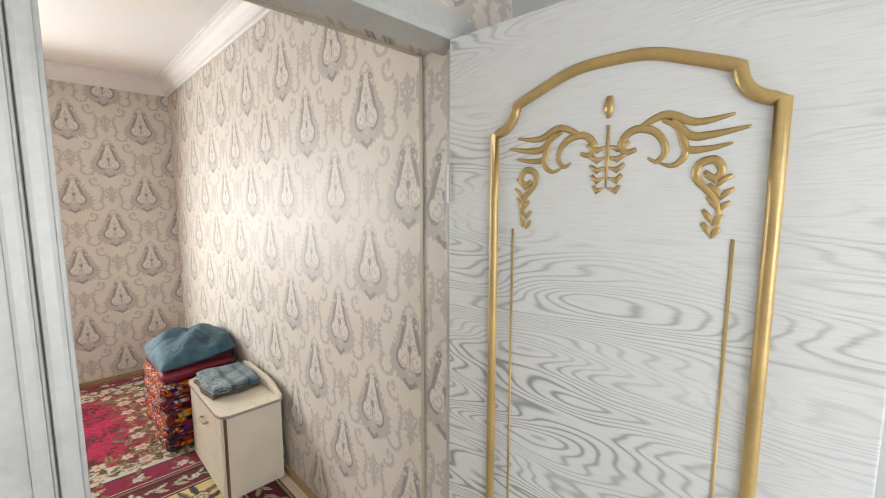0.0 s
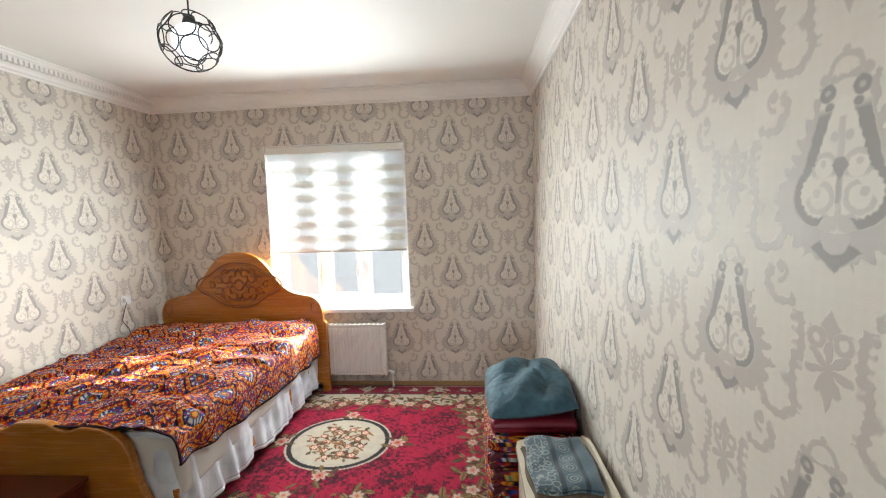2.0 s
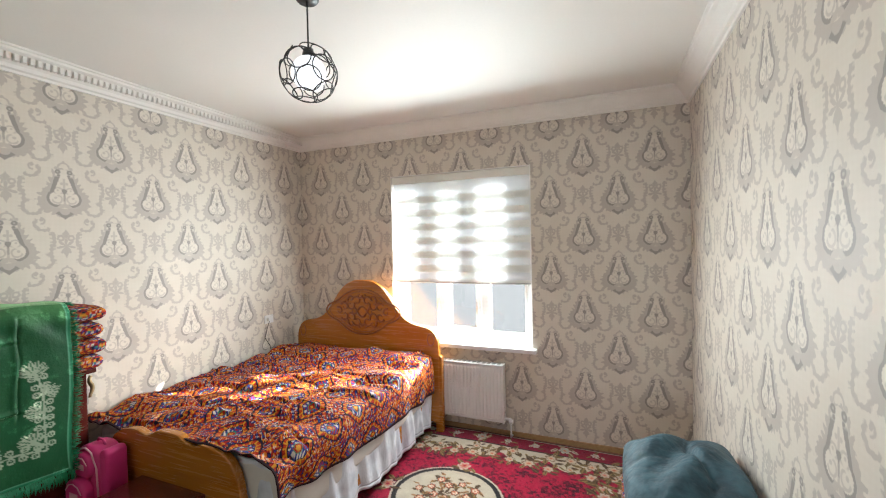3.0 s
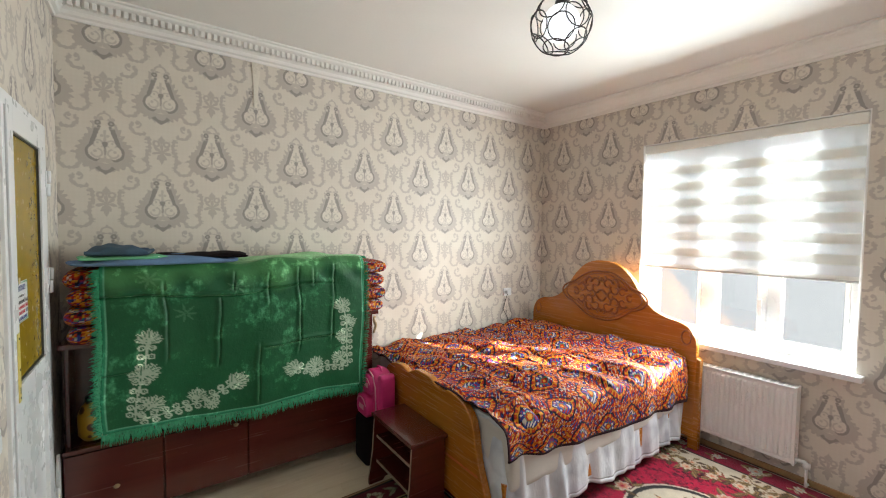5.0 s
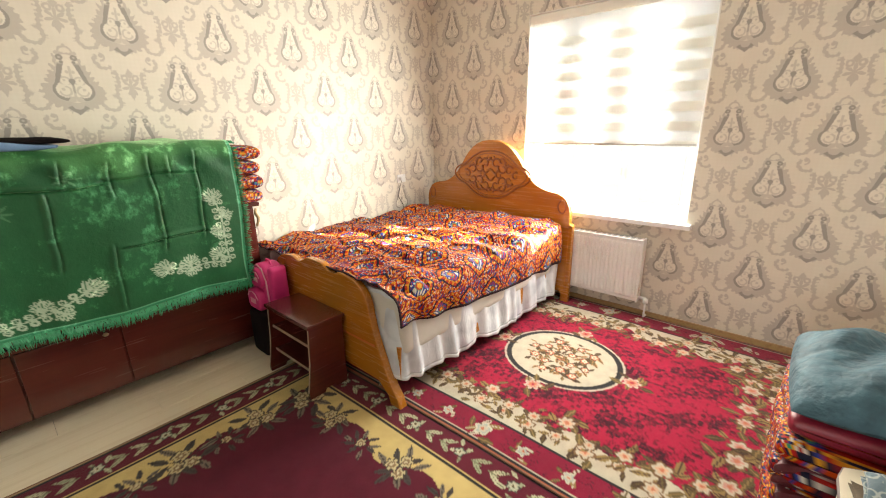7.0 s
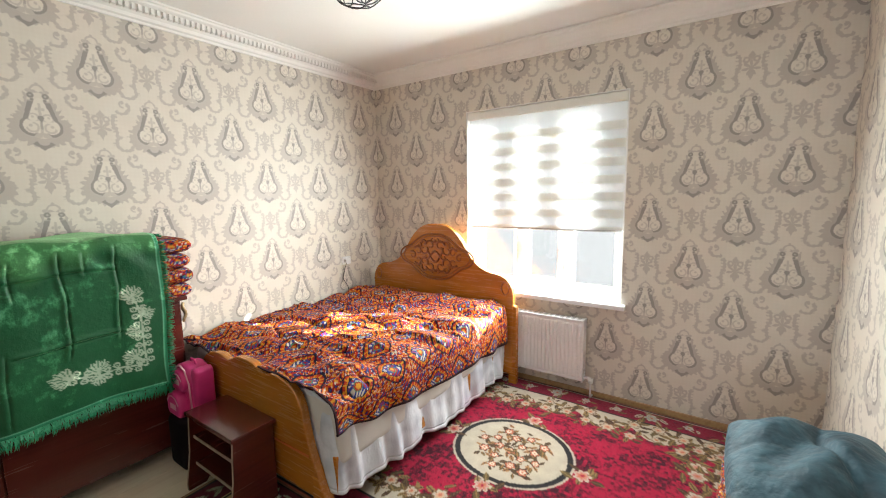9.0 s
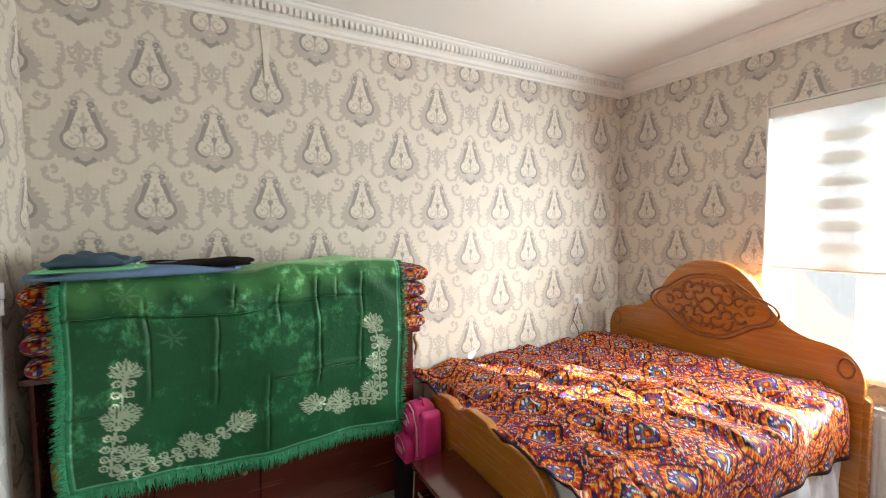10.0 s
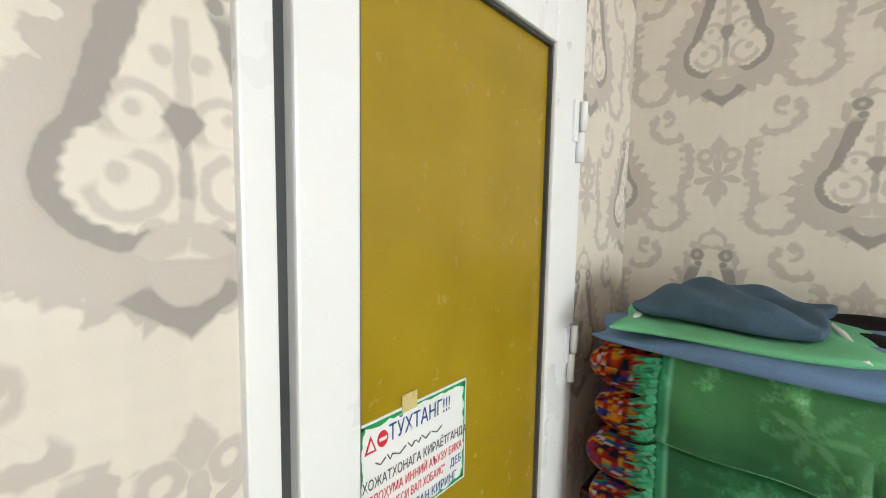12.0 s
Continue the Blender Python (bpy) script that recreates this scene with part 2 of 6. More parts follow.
def noise_of(nt, scale, detail=3.0, rough=0.5, vec=None, stretch=None):
    n = nt.nodes.new("ShaderNodeTexNoise")
    n.inputs["Scale"].default_value, n.inputs["Detail"].default_value, n.inputs["Roughness"].default_value = scale, detail, rough
    src = vec if vec is not None else coords(nt)
    if stretch:
        mp = nt.nodes.new("ShaderNodeMapping")
        mp.inputs["Scale"].default_value = stretch
        nt.links.new(src, mp.inputs[0])
        src = mp.outputs[0]
    nt.links.new(src, n.inputs["Vector"])
    return E(nt, n.outputs[0])


def bump(nt, bsdf, height, strength, distance):
    n = nt.nodes.new("ShaderNodeBump")
    n.inputs["Strength"].default_value, n.inputs["Distance"].default_value = strength, distance
    nt.links.new(height.sock, n.inputs["Height"])
    nt.links.new(n.outputs[0], bsdf.inputs["Normal"])


def wallpaper(name, axis, u0, z0):
    m, nt, p = material(name)
    sep = nt.nodes.new("ShaderNodeSeparateXYZ")
    nt.links.new(coords(nt), sep.inputs[0])
    u = E(nt, sep.outputs["XYZ".index(axis)]) - u0
    if axis == "Y" and u0 < 0:      # carry the figure round into the door reveals
        u = u + E(nt, sep.outputs[0]) - (-0.77)
    v = E(nt, sep.outputs[2]) - (z0 - 0.0125)
    g = nt.nodes.new("ShaderNodeGroup")
    g.node_tree = DAMASK
    nt.links.new(u.sock, g.inputs[0])
    nt.links.new(v.sock, g.inputs[1])
    dark, taupe, pale, relief = (E(nt, o) for o in g.outputs)
    mott = noise_of(nt, 9.0, 2.0)
    grain = noise_of(nt, 420.0, 2.0)
    lattice = ((u + v) * 128.0).cos() * ((u - v) * 128.0).cos()
    ground = mix(nt, ((mott - 0.35) * 1.2 + lattice * 0.14).clamp(), (0.655, 0.600, 0.525), (0.715, 0.665, 0.590))
    c = mix(nt, pale * 0.35, ground, (0.76, 0.71, 0.635))
    c = mix(nt, taupe * 0.72, c, (0.355, 0.312, 0.296))
    c = mix(nt, dark * 0.74, c, (0.19, 0.171, 0.169))
    nt.links.new(c, p.inputs["Base Color"])
    rough = (taupe * 0.08 + grain * 0.14) * -1.0 + 0.63
    nt.links.new(rough.sock, p.inputs["Roughness"])
    p.inputs["Specular IOR Level"].default_value = 0.48
    bump(nt, p, relief * 0.8 + grain * 0.25, 0.32, 0.0018)
    return m


def plain(name, color, rough=0.5, var=0.12, scale=6.0, fine=90.0, relief=0.0006, metal=0.0, spec=0.5, coat=0.0, stretch=None):
    """Paint, plastic, wood or metal with variation at two scales and a fine relief."""
    m, nt, p = material(name)
    a, b = noise_of(nt, scale, 3.0, stretch=stretch), noise_of(nt, fine, 3.0, stretch=stretch)
    k = ((a - 0.5) * 1.6 + (b - 0.5) * 0.8 + 0.5).clamp()
    lo = tuple(max(0.0, c * (1 - var)) for c in color)
    hi = tuple(min(1.0, c * (1 + var)) for c in color)
    nt.links.new(mix(nt, k, lo, hi), p.inputs["Base Color"])
    r = (a - 0.5) * 0.25 + (b - 0.5) * 0.15 + rough
    nt.links.new(r.clamp().sock, p.inputs["Roughness"])
    p.inputs["Metallic"].default_value = metal
    p.inputs["Specular IOR Level"].default_value = spec
    p.inputs["Coat Weight"].default_value = coat
    if relief:
        bump(nt, p, b + a * 0.5, 0.4, relief)
    return m


def dyed(name, rough=0.85, sheen=0.3, weave=260.0, relief=0.0012, spec=0.25, soft=0.18):
    """Cloth whose colour is woven or printed in (the mesh's dye)."""
    m, nt, p = material(name)
    at = nt.nodes.new("ShaderNodeVertexColor")
    at.layer_name = "dye"
    a, b = noise_of(nt, 14.0, 3.0), noise_of(nt, weave, 2.0)
    k = ((a - 0.5) * 1.0 + (b - 0.5) * 1.4 + 0.5).clamp()
    hsv = nt.nodes.new("ShaderNodeHueSaturation")
    nt.links.new(at.outputs[0], hsv.inputs["Color"])
    nt.links.new((k * (2 * soft) + (1 - soft)).sock, hsv.inputs["Value"])
    nt.links.new(hsv.outputs[0], p.inputs["Base Color"])
    p.inputs["Roughness"].default_value = rough
    p.inputs["Sheen Weight"].default_value = sheen
    p.inputs["Specular IOR Level"].default_value = spec
    bump(nt, p, b + a * 0.3, 0.6, relief)
    return m


def oak(name, lo, hi, axis, rough=0.35, scale=1.0, per_piece=True, gloss=0.0):
    """Wood with rings drawn out along axis."""
    m, nt, p = material(name)
    st = {"x": (0.6, 14, 14), "y": (14, 0.6, 14), "z": (14, 14, 0.6)}[axis]
    vec = coords(nt)
    if per_piece:
        info = nt.nodes.new("ShaderNodeObjectInfo")
        off = nt.nodes.new("ShaderNodeVectorMath")
        off.operation = "MULTIPLY_ADD"
        comb = nt.nodes.new("ShaderNodeCombineXYZ")
        for i in range(3):
            nt.links.new(info.outputs["Random"], comb.inputs[i])
        nt.links.new(comb.outputs[0], off.inputs[0])
        off.inputs[1].default_value = (7.3, 5.1, 3.7)
        nt.links.new(vec, off.inputs[2])
        vec = off.outputs[0]
    a = noise_of(nt, 1.3 * scale, 4.0, 0.6, vec, st)
    b = noise_of(nt, 9.0 * scale, 3.0, 0.6, vec, st)
    k = (((a * 16.0).sin() * 0.5 + 0.5) * 0.45 + b * 0.55).clamp()
    if per_piece:
        k = (k + (E(nt, info.outputs["Random"]) - 0.5) * 0.35).clamp()
    nt.links.new(mix(nt, k, lo, hi), p.inputs["Base Color"])
    nt.links.new((b * 0.2 + (rough - 0.1)).sock, p.inputs["Roughness"])
    p.inputs["Coat Weight"].default_value = gloss
    p.inputs["Coat Roughness"].default_value = 0.12
    bump(nt, p, b, 0.25, 0.0006)
    return m


Z_TIP = 1.30
PAPER_S = wallpaper("wallpaper_south", "X", -1.513, Z_TIP)
PAPER_W = wallpaper("wallpaper_west", "Y", 0.30 + 0.2675, Z_TIP)
PAPER_N = wallpaper("wallpaper_north", "X", -1.213, Z_TIP)
PAPER_E = wallpaper("wallpaper_east", "Y", -1.573, 1.579)
CEIL = plain("ceiling_paint", (0.80, 0.78, 0.75), 0.6, 0.03, 1.2, 60, 0.0004)
PLASTER = plain("cornice_plaster", (0.82, 0.80, 0.77), 0.55, 0.04, 4, 80, 0.0006)
PVC = plain("white_pvc", (0.80, 0.81, 0.82), 0.3, 0.025, 2, 14, 0.0)
OLD_PAINT = plain("old_white_paint", (0.43, 0.43, 0.405), 0.38, 0.16, 5, 60, 0.0012)
HALL = plain("hall_paint", (0.60, 0.61, 0.60), 0.6, 0.06, 2, 70, 0.0006)
RAD = plain("radiator_enamel", (0.80, 0.80, 0.80), 0.3, 0.03, 4, 100, 0.0002)
TRIM = plain("olive_trim", (0.42, 0.39, 0.29), 0.4, 0.15, 6, 80, 0.0004)
DARKMETAL = plain("black_metal", (0.018, 0.017, 0.018), 0.4, 0.3, 20, 200, 0.0002)
ALU = plain("dark_gasket_and_gap", (0.05, 0.053, 0.055), 0.5, 0.25, 10, 90, 0.0004)
PLANK = oak("laminate", (0.66, 0.55, 0.40), (0.78, 0.69, 0.54), "x", 0.33)
SKIRT = oak("skirting_wood", (0.28, 0.16, 0.07), (0.42, 0.27, 0.13), "x", 0.45)

# ---- the room's shell ----
XW, XE, YS, YN, ZC = -4.70, -0.77, -2.65, 1.077, 2.90
WIN = (-1.523, -0.131, 0.80, 2.415)
DOOR = (0.062, 0.99, 2.195)      # entrance: y from, y to, head
BATH = (-2.285, -1.632, 2.10)
T = 0.15


def wall_with_hole(a0, a1, z0, z1, holes, axis, f0, f1):
    """A wall in the plane across axis with rectangular openings (a from, a to, z from, z to)."""
    cuts_a = sorted({a0, a1, *[h[0] for h in holes], *[h[1] for h in holes]})
    cuts_z = sorted({z0, z1, *[h[2] for h in holes], *[h[3] for h in holes]})
    m = bmesh.new()
    verts = {}

    def vert(a, z, f):
        key = (round(a, 5), round(z, 5), f)
        if key not in verts:
            verts[key] = m.verts.new((f, a, z) if axis == "x" else (a, f, z))
        return verts[key]
    solid = {}
    for i in range(len(cuts_a) - 1):
        for j in range(len(cuts_z) - 1):
            ca, cz = (cuts_a[i] + cuts_a[i + 1]) / 2, (cuts_z[j] + cuts_z[j + 1]) / 2
            solid[i, j] = not any(h[0] < ca < h[1] and h[2] < cz < h[3] for h in holes)
    for (i, j), s in solid.items():
        if not s:
            continue
        A, B, C, D = cuts_a[i], cuts_a[i + 1], cuts_z[j], cuts_z[j + 1]
        for f in (f0, f1):
            m.faces.new([vert(A, C, f), vert(B, C, f), vert(B, D, f), vert(A, D, f)])
        for (di, dj), (p, q) in {(-1, 0): ((A, C), (A, D)), (1, 0): ((B, C), (B, D)), (0, -1): ((A, C), (B, C)), (0, 1): ((A, D), (B, D))}.items():
            if not solid.get((i + di, j + dj), False):
                m.faces.new([vert(*p, f0), vert(*q, f0), vert(*q, f1), vert(*p, f1)])
    bmesh.ops.recalc_face_normals(m, faces=m.faces[:])
    return m


structure("wall_north", box(XW - 0.3, XE, YN, YN + 0.2, -0.1, 3.05), PAPER_N, "cream wall papered with grey damask medallions", "wall")
structure("wall_south", box(XW - 0.3, XE, YS - 0.2, YS, -0.1, 3.05), PAPER_S, "cream wall papered with grey damask medallions", "wall")
structure("wall_west", wall_with_hole(YS, YN, -0.1, 3.05, [WIN], "x", XW - 0.3, XW), PAPER_W, "cream damask papered wall with a window opening", "wall")
structure("wall_east", wall_with_hole(YS - 0.2, YN + 0.2, -0.1, 3.05, [(DOOR[0], DOOR[1], -0.1 + 0.1, DOOR[2]), (BATH[0], BATH[1], 0.0, BATH[2])], "x", XE, XE + T),
          PAPER_E, "cream damask papered wall with two doorways", "wall")
structure("ceiling", box(XW - 0.3, XE, YS - 0.2, YN + 0.2, ZC, ZC + 0.14), CEIL, "plain white painted ceiling", "ceiling")
FLOOR = structure("floor", box(XW - 0.3, 1.9, YS - 0.2, 2.1, -0.12, -0.012), plain("subfloor", (0.25, 0.2, 0.15), 0.8), "pale beige laminate floor of long planks", "floor")

# the hall and the washroom behind the doors, closed round with plain walls
structure("hall_wall_north", box(XE + T, 1.9, 1.275, 1.5, -0.1, 3.0), HALL, "plain pale hall wall", "wall")
structure("hall_wall_south", box(XE + T, 1.9, -0.86, -0.72, -0.1, 3.0), HALL, "plain pale hall wall", "wall")
# unseen wall; its opening is made up to go with the hall lamp
structure("hall_wall_east", wall_with_hole(-2.85, 1.5, -0.1, 3.0, [(-0.3, 0.8, 1.0, 2.1)], "x", 1.72, 1.9), HALL, "plain pale hall wall, unseen, with an opening added for light", "wall")
structure("hall_ceiling", box(XE + T, 1.9, -2.85, 1.5, 2.75, 2.9), CEIL, "plain white hall ceiling", "ceiling")
structure("washroom_wall_south", box(XE + T, 1.72, -2.85, -2.65, -0.1, 2.75), HALL, "plain pale washroom wall", "wall")


# cornice
def cornice(name, axis, a, b, wall, inward, dentils):
    prof = [(0, 2.772), (0.014, 2.772), (0.018, 2.786), (0.034, 2.793), (0.040, 2.812), (0.062, 2.832), (0.084, 2.862), (0.100, 2.872), (0.104, 2.884), (0.118, 2.888), (0.118, ZC - 0.001), (0, ZC - 0.001)]
    pts = [(wall + inward * d, z) for d, z in prof]
    bm = prism(pts, axis, a, b)
    root = structure(name, bm, PLASTER, "white moulded plaster cornice" + (" with small dentils" if dentils else ""), "cornice")
    if dentils:
        m = None
        n = int((b - a) / 0.034)
        for i in range(n):
            x = a + 0.03 + i * 0.034
            m = box(x, x + 0.019, wall + inward * 0.058, wall + inward * 0.092, 2.822, 2.858, bm=m)
        tagged(part("dentil_row", m, PLASTER, root), kind="stuff")
    return root


cornice("cornice_south", "x", XW, XE, YS, 1, True)
cornice("cornice_west", "y", YS, YN, XW, 1, False)
cornice("cornice_north", "x", XW, XE, YN, -1, False)
cornice("cornice_east", "y", YS, YN, XE, -1, False)
structure("skirting_west", box(XW, XW + 0.016, YS, YN, 0.0, 0.045, 0.004), SKIRT, "low brown wooden skirting strip", "baseboard")
structure("skirting_north", box(XW + 0.016, XE, YN - 0.016, YN, 0.0, 0.045, 0.004), SKIRT, "low brown wooden skirting strip", "baseboard")
structure("skirting_south", box(XW + 0.016, XE, YS, YS + 0.016, 0.0, 0.045, 0.004), SKIRT, "low brown wooden skirting strip", "baseboard")

# entrance: painted frame, olive corner strip, lintel
y0, y1, zh = DOOR
fr = structure("door_frame", box(-0.619, -0.560, y1 - 0.035, y1 - 0.001, 0, zh - 0.027, 0.004), OLD_PAINT, "worn white painted wooden door frame", "door frame")
part("jamb", box(-0.70, -0.60, y0 + 0.001, y0 + 0.035, 0, zh - 0.027, 0.004), OLD_PAINT, fr)
part("jamb_stop", box(-0.735, -0.701, y0 + 0.001, y0 + 0.018, 0, zh - 0.027, 0.004), OLD_PAINT, fr)
part("head", box(-0.668, -0.560, y0 + 0.001, y1 - 0.001, zh - 0.026, zh - 0.001, 0.004), OLD_PAINT, fr)
part("casing", box(-0.619, -0.585, y0 - 0.085, y0 - 0.001, 0, zh + 0.06, 0.008), OLD_PAINT, fr)
part("casing", box(-0.619, -0.585, y0, y1 + 0.05, zh, zh + 0.06, 0.008), OLD_PAINT, fr)
part("casing_bead", box(-0.612, -0.572, y0 - 0.030, y0 - 0.006, 0, zh + 0.06, 0.006), OLD_PAINT, fr)
part("casing_bead", box(-0.600, -0.578, y0 + 0.0, y0 + 0.028, 0, zh - 0.03, 0.007), OLD_PAINT, fr)
structure("corner_strip", box(XE - 0.004, XE + 0.012, y1 - 0.006, y1 + 0.010, 0, zh + 0.008, 0.002), TRIM, "thin olive corner strip beside the doorway", "trim")
structure("lintel_strip", box(XE - 0.004, XE + 0.012, y0, y1 - 0.007, zh - 0.006, zh + 0.010, 0.002), TRIM, "thin brown strip under the lintel", "trim")

# ---- entrance door leaf ----
def ashwood():
    """White ash-grain film: flat-sawn rings in pale grey, running across the leaf."""
    m, nt, p = material("white_ash_film")
    mp = nt.nodes.new("ShaderNodeMapping")
    mp.inputs["Scale"].default_value = (0.55, 1.0, 3.4)
    nt.links.new(coords(nt), mp.inputs[0])
    big = noise_of(nt, 1.7, 2.0, 0.45, mp.outputs[0])
    fine = noise_of(nt, 60.0, 3.0, 0.6, None, (0.25, 1, 6.0))
    rings = ((big * 270.0).sin() * 0.5 + 0.5)
    patch = noise_of(nt, 1.1, 1.0, 0.5, mp.outputs[0])
    k = (rings.op("POWER", 4.0) * ((patch - 0.36) * 4.0).clamp() * 1.25 + (fine - 0.44) * 0.8).clamp()
    nt.links.new(mix(nt, k, (0.60, 0.60, 0.575), (0.27, 0.265, 0.245)), p.inputs["Base Color"])
    p.inputs["Roughness"].default_value = 0.36
    bump(nt, p, k, 0.2, 0.0006)
    return m


ASH = ashwood()
LEAF_IN = 0.048
GOLD = plain("gold_paint", (0.40, 0.275, 0.105), 0.42, 0.22, 9, 140, 0.0005, metal=0.35)
leaf = thing("door_leaf", (-0.603 + LEAF_IN, 0.90 + LEAF_IN * 0.07, 0.0), "open white ash-grain door with gold-painted carved panel lines", "door", turn=4.0)
W_LEAF, H_LEAF = 0.872, 2.165
part("slab", box(0.0, W_LEAF, 0.0, 0.042, 0.012, H_LEAF, 0.003), ASH, leaf)


def leaf_line(pts, r, name, flat=0.55):
    bm = tube([(x, 0, z) for x, z in pts], r, 8)
    for v in bm.verts:
        v.co.y = v.co.y * flat - 0.001
    return part(name, bm, GOLD, leaf, "gold-painted carved line", True)


# frame moulding with its arched, notched head
px0, px1, pz0, pz1 = 0.154, 0.718, 0.22, 1.897
nw, nh = 0.062, 0.062
arch = smooth_line([(px0 + nw, pz1 + nh, 0), (px0 + nw + 0.075, pz1 + nh + 0.030, 0), (px0 + nw + 0.145, pz1 + nh + 0.053, 0), (0.436, pz1 + nh + 0.058, 0), (px1 - nw - 0.145, pz1 + nh + 0.053, 0), (px1 - nw - 0.075, pz1 + nh + 0.030, 0), (px1 - nw, pz1 + nh, 0)], 30)
notch_l = [(px0 + nw * math.sin(a), pz1 + nh * (1 - math.cos(a))) for a in [i * math.pi / 16 for i in range(9)]]
notch_r = [(px0 + px1 - x, z) for x, z in reversed(notch_l)]
outline = [(px0, pz0)] + [(px0, pz0 + (pz1 - pz0) * i / 10) for i in range(1, 10)] + notch_l + [(p.x, p.y) for p in arch[1:-1]] + notch_r + [(px1, pz1 - (pz1 - pz0) * i / 10) for i in range(1, 11)] + [(px0 + (px1 - px0) * i / 6, pz0) for i in range(5, -1, -1)]
leaf_line(outline, 0.0125, "panel_moulding", 0.9)
for xx in (0.211, 0.665):
    leaf_line([(xx, 0.30), (xx, 0.9), (xx, 1.662)], 0.0032, "inlay_line")


cx = 0.437
for s in (-1, 1):
    def swirl(pts, r):
        n = len(pts)
        bm = tube([(x, 0, 1.729 + (z - 1.689) * 0.90) for x, z in pts], r, 6, taper=[0.35 + 0.9 * math.sin(math.pi * (0.12 + 0.88 * i / (n - 1))) for i in range(n)])
        for v in bm.verts:
            v.co.y = v.co.y * 0.4 - 0.001
        part("carved_scroll", bm, GOLD, leaf, "gold-painted carved scroll", True)
    def curl(keys, r):
        swirl([(cx + s * q.x * 0.965, q.y) for q in smooth_line([(a_, b_, 0) for a_, b_ in keys], 26)], r)
    curl([(0.060, 1.805), (0.038, 1.800), (0.030, 1.825), (0.055, 1.848), (0.095, 1.838), (0.115, 1.80), (0.100, 1.775), (0.082, 1.785)], 0.0065)
    curl([(0.058, 1.846), (0.110, 1.872), (0.165, 1.850), (0.225, 1.858)], 0.0065)
    curl([(0.125, 1.862), (0.155, 1.825), (0.190, 1.822), (0.250, 1.832)], 0.0065)
    curl([(0.135, 1.850), (0.150, 1.800), (0.185, 1.795), (0.225, 1.803)], 0.0055)
    curl([(0.105, 1.862), (0.135, 1.842), (0.150, 1.79), (0.130, 1.765), (0.105, 1.772)], 0.0055)
    curl([(0.185, 1.745), (0.200, 1.735), (0.212, 1.750), (0.200, 1.772), (0.175, 1.765), (0.172, 1.735), (0.200, 1.70), (0.212, 1.66), (0.205, 1.62)], 0.0065)
    for k in range(5):
        z = 1.735 - 0.026 * k
        x = cx + s * (0.197 + 0.006 * math.sin(k * 1.3))
        swirl([(x - 0.020 + 0.002 * k, z + 0.016), (x - 0.005, z + 0.002), (x + 0.002, z - 0.012)], 0.0048)
        swirl([(x + 0.024 - 0.002 * k, z + 0.006), (x + 0.010, z - 0.002), (x + 0.002, z - 0.016)], 0.0048)
    for k in range(5):
        z = 1.805 - 0.024 * k
        swirl([(cx + s * (0.044 - 0.004 * k), z + 0.018), (cx + s * 0.02, z + 0.004), (cx + s * 0.003, z + 0.012)], 0.0055)
swirl([(cx, 1.93), (cx, 1.905), (cx, 1.88)], 0.010)
swirl([(cx, 1.865), (cx, 1.79), (cx, 1.722)], 0.0045)
for z in (0.25, 1.725):
    h = part("hinge", tube([(-0.004, -0.004, z), (-0.004, -0.004, z + 0.11)], 0.0055, 10), OLD_PAINT, leaf, "worn white painted hinge")
    part("hinge_plate", box(0.0, 0.006, -0.002, 0.0, z, z + 0.11), OLD_PAINT, h)

# ---- washroom door ----
by0, by1, bz = BATH
bf = structure("washroom_door_frame", box(XE - 0.012, XE + 0.05, by1 - 0.010, by1 + 0.022, 0, bz + 0.02, 0.003), PVC, "white plastic door frame", "door frame")
part("frame_side", box(XE - 0.012, XE + 0.05, by0 - 0.022, by0 + 0.03, 0, bz + 0.02, 0.003), PVC, bf)
part("frame_head", box(XE - 0.012, XE + 0.05, by0 + 0.03, by1 - 0.010, bz - 0.03, bz + 0.02, 0.003), PVC, bf)
# dark strip put in for the shade of the open gap
part("gap_shade", box(XE + 0.002, XE + 0.03, by1 - 0.026, by1 - 0.0105, 0, bz - 0.03), ALU, bf, "dark strip for the shade in the door gap")


def door_glass():
    m, nt, p = material("amber_glass")
    a, b = noise_of(nt, 7.0, 4.0), noise_of(nt, 2.4, 2.0, 0.5, None, (1, 3, 0.5))
    k = (a * 0.7 + b * 0.5 - 0.1).clamp()
    nt.links.new(mix(nt, k, (0.24, 0.155, 0.004), (0.42, 0.285, 0.014)), p.inputs["Base Color"])
    sm = noise_of(nt, 26.0, 5.0, 0.7)
    nt.links.new((sm * 0.34 + 0.06).sock, p.inputs["Roughness"])
    bump(nt, p, noise_of(nt, 18.0, 3.0), 0.12, 0.002)
    return m


AMBER = door_glass()
wd = thing("washroom_door", (XE, by0, 0), "white plastic door with amber glass, slightly ajar", "door")
LX0, LX1 = XE - 0.016, XE + 0.034
ly0, ly1 = by0 + 0.012, by1 - 0.026
gz0, gz1 = 1.055, 1.995
part("stile", box(LX0, LX1, ly0, ly0 + 0.098, 0.012, bz - 0.008, 0.004), PVC, wd)
part("stile", box(LX0, LX1, ly1 - 0.075, ly1, 0.012, bz - 0.008, 0.004), PVC, wd)
part("rail", box(LX0, LX1, ly0 + 0.098, ly1 - 0.075, gz1, bz - 0.008, 0.004), PVC, wd)
part("rail", box(LX0, LX1, ly0 + 0.098, ly1 - 0.075, 0.93, gz0, 0.004), PVC, wd)
part("rail", box(LX0, LX1, ly0 + 0.098, ly1 - 0.075, 0.012, 0.11, 0.004), PVC, wd)
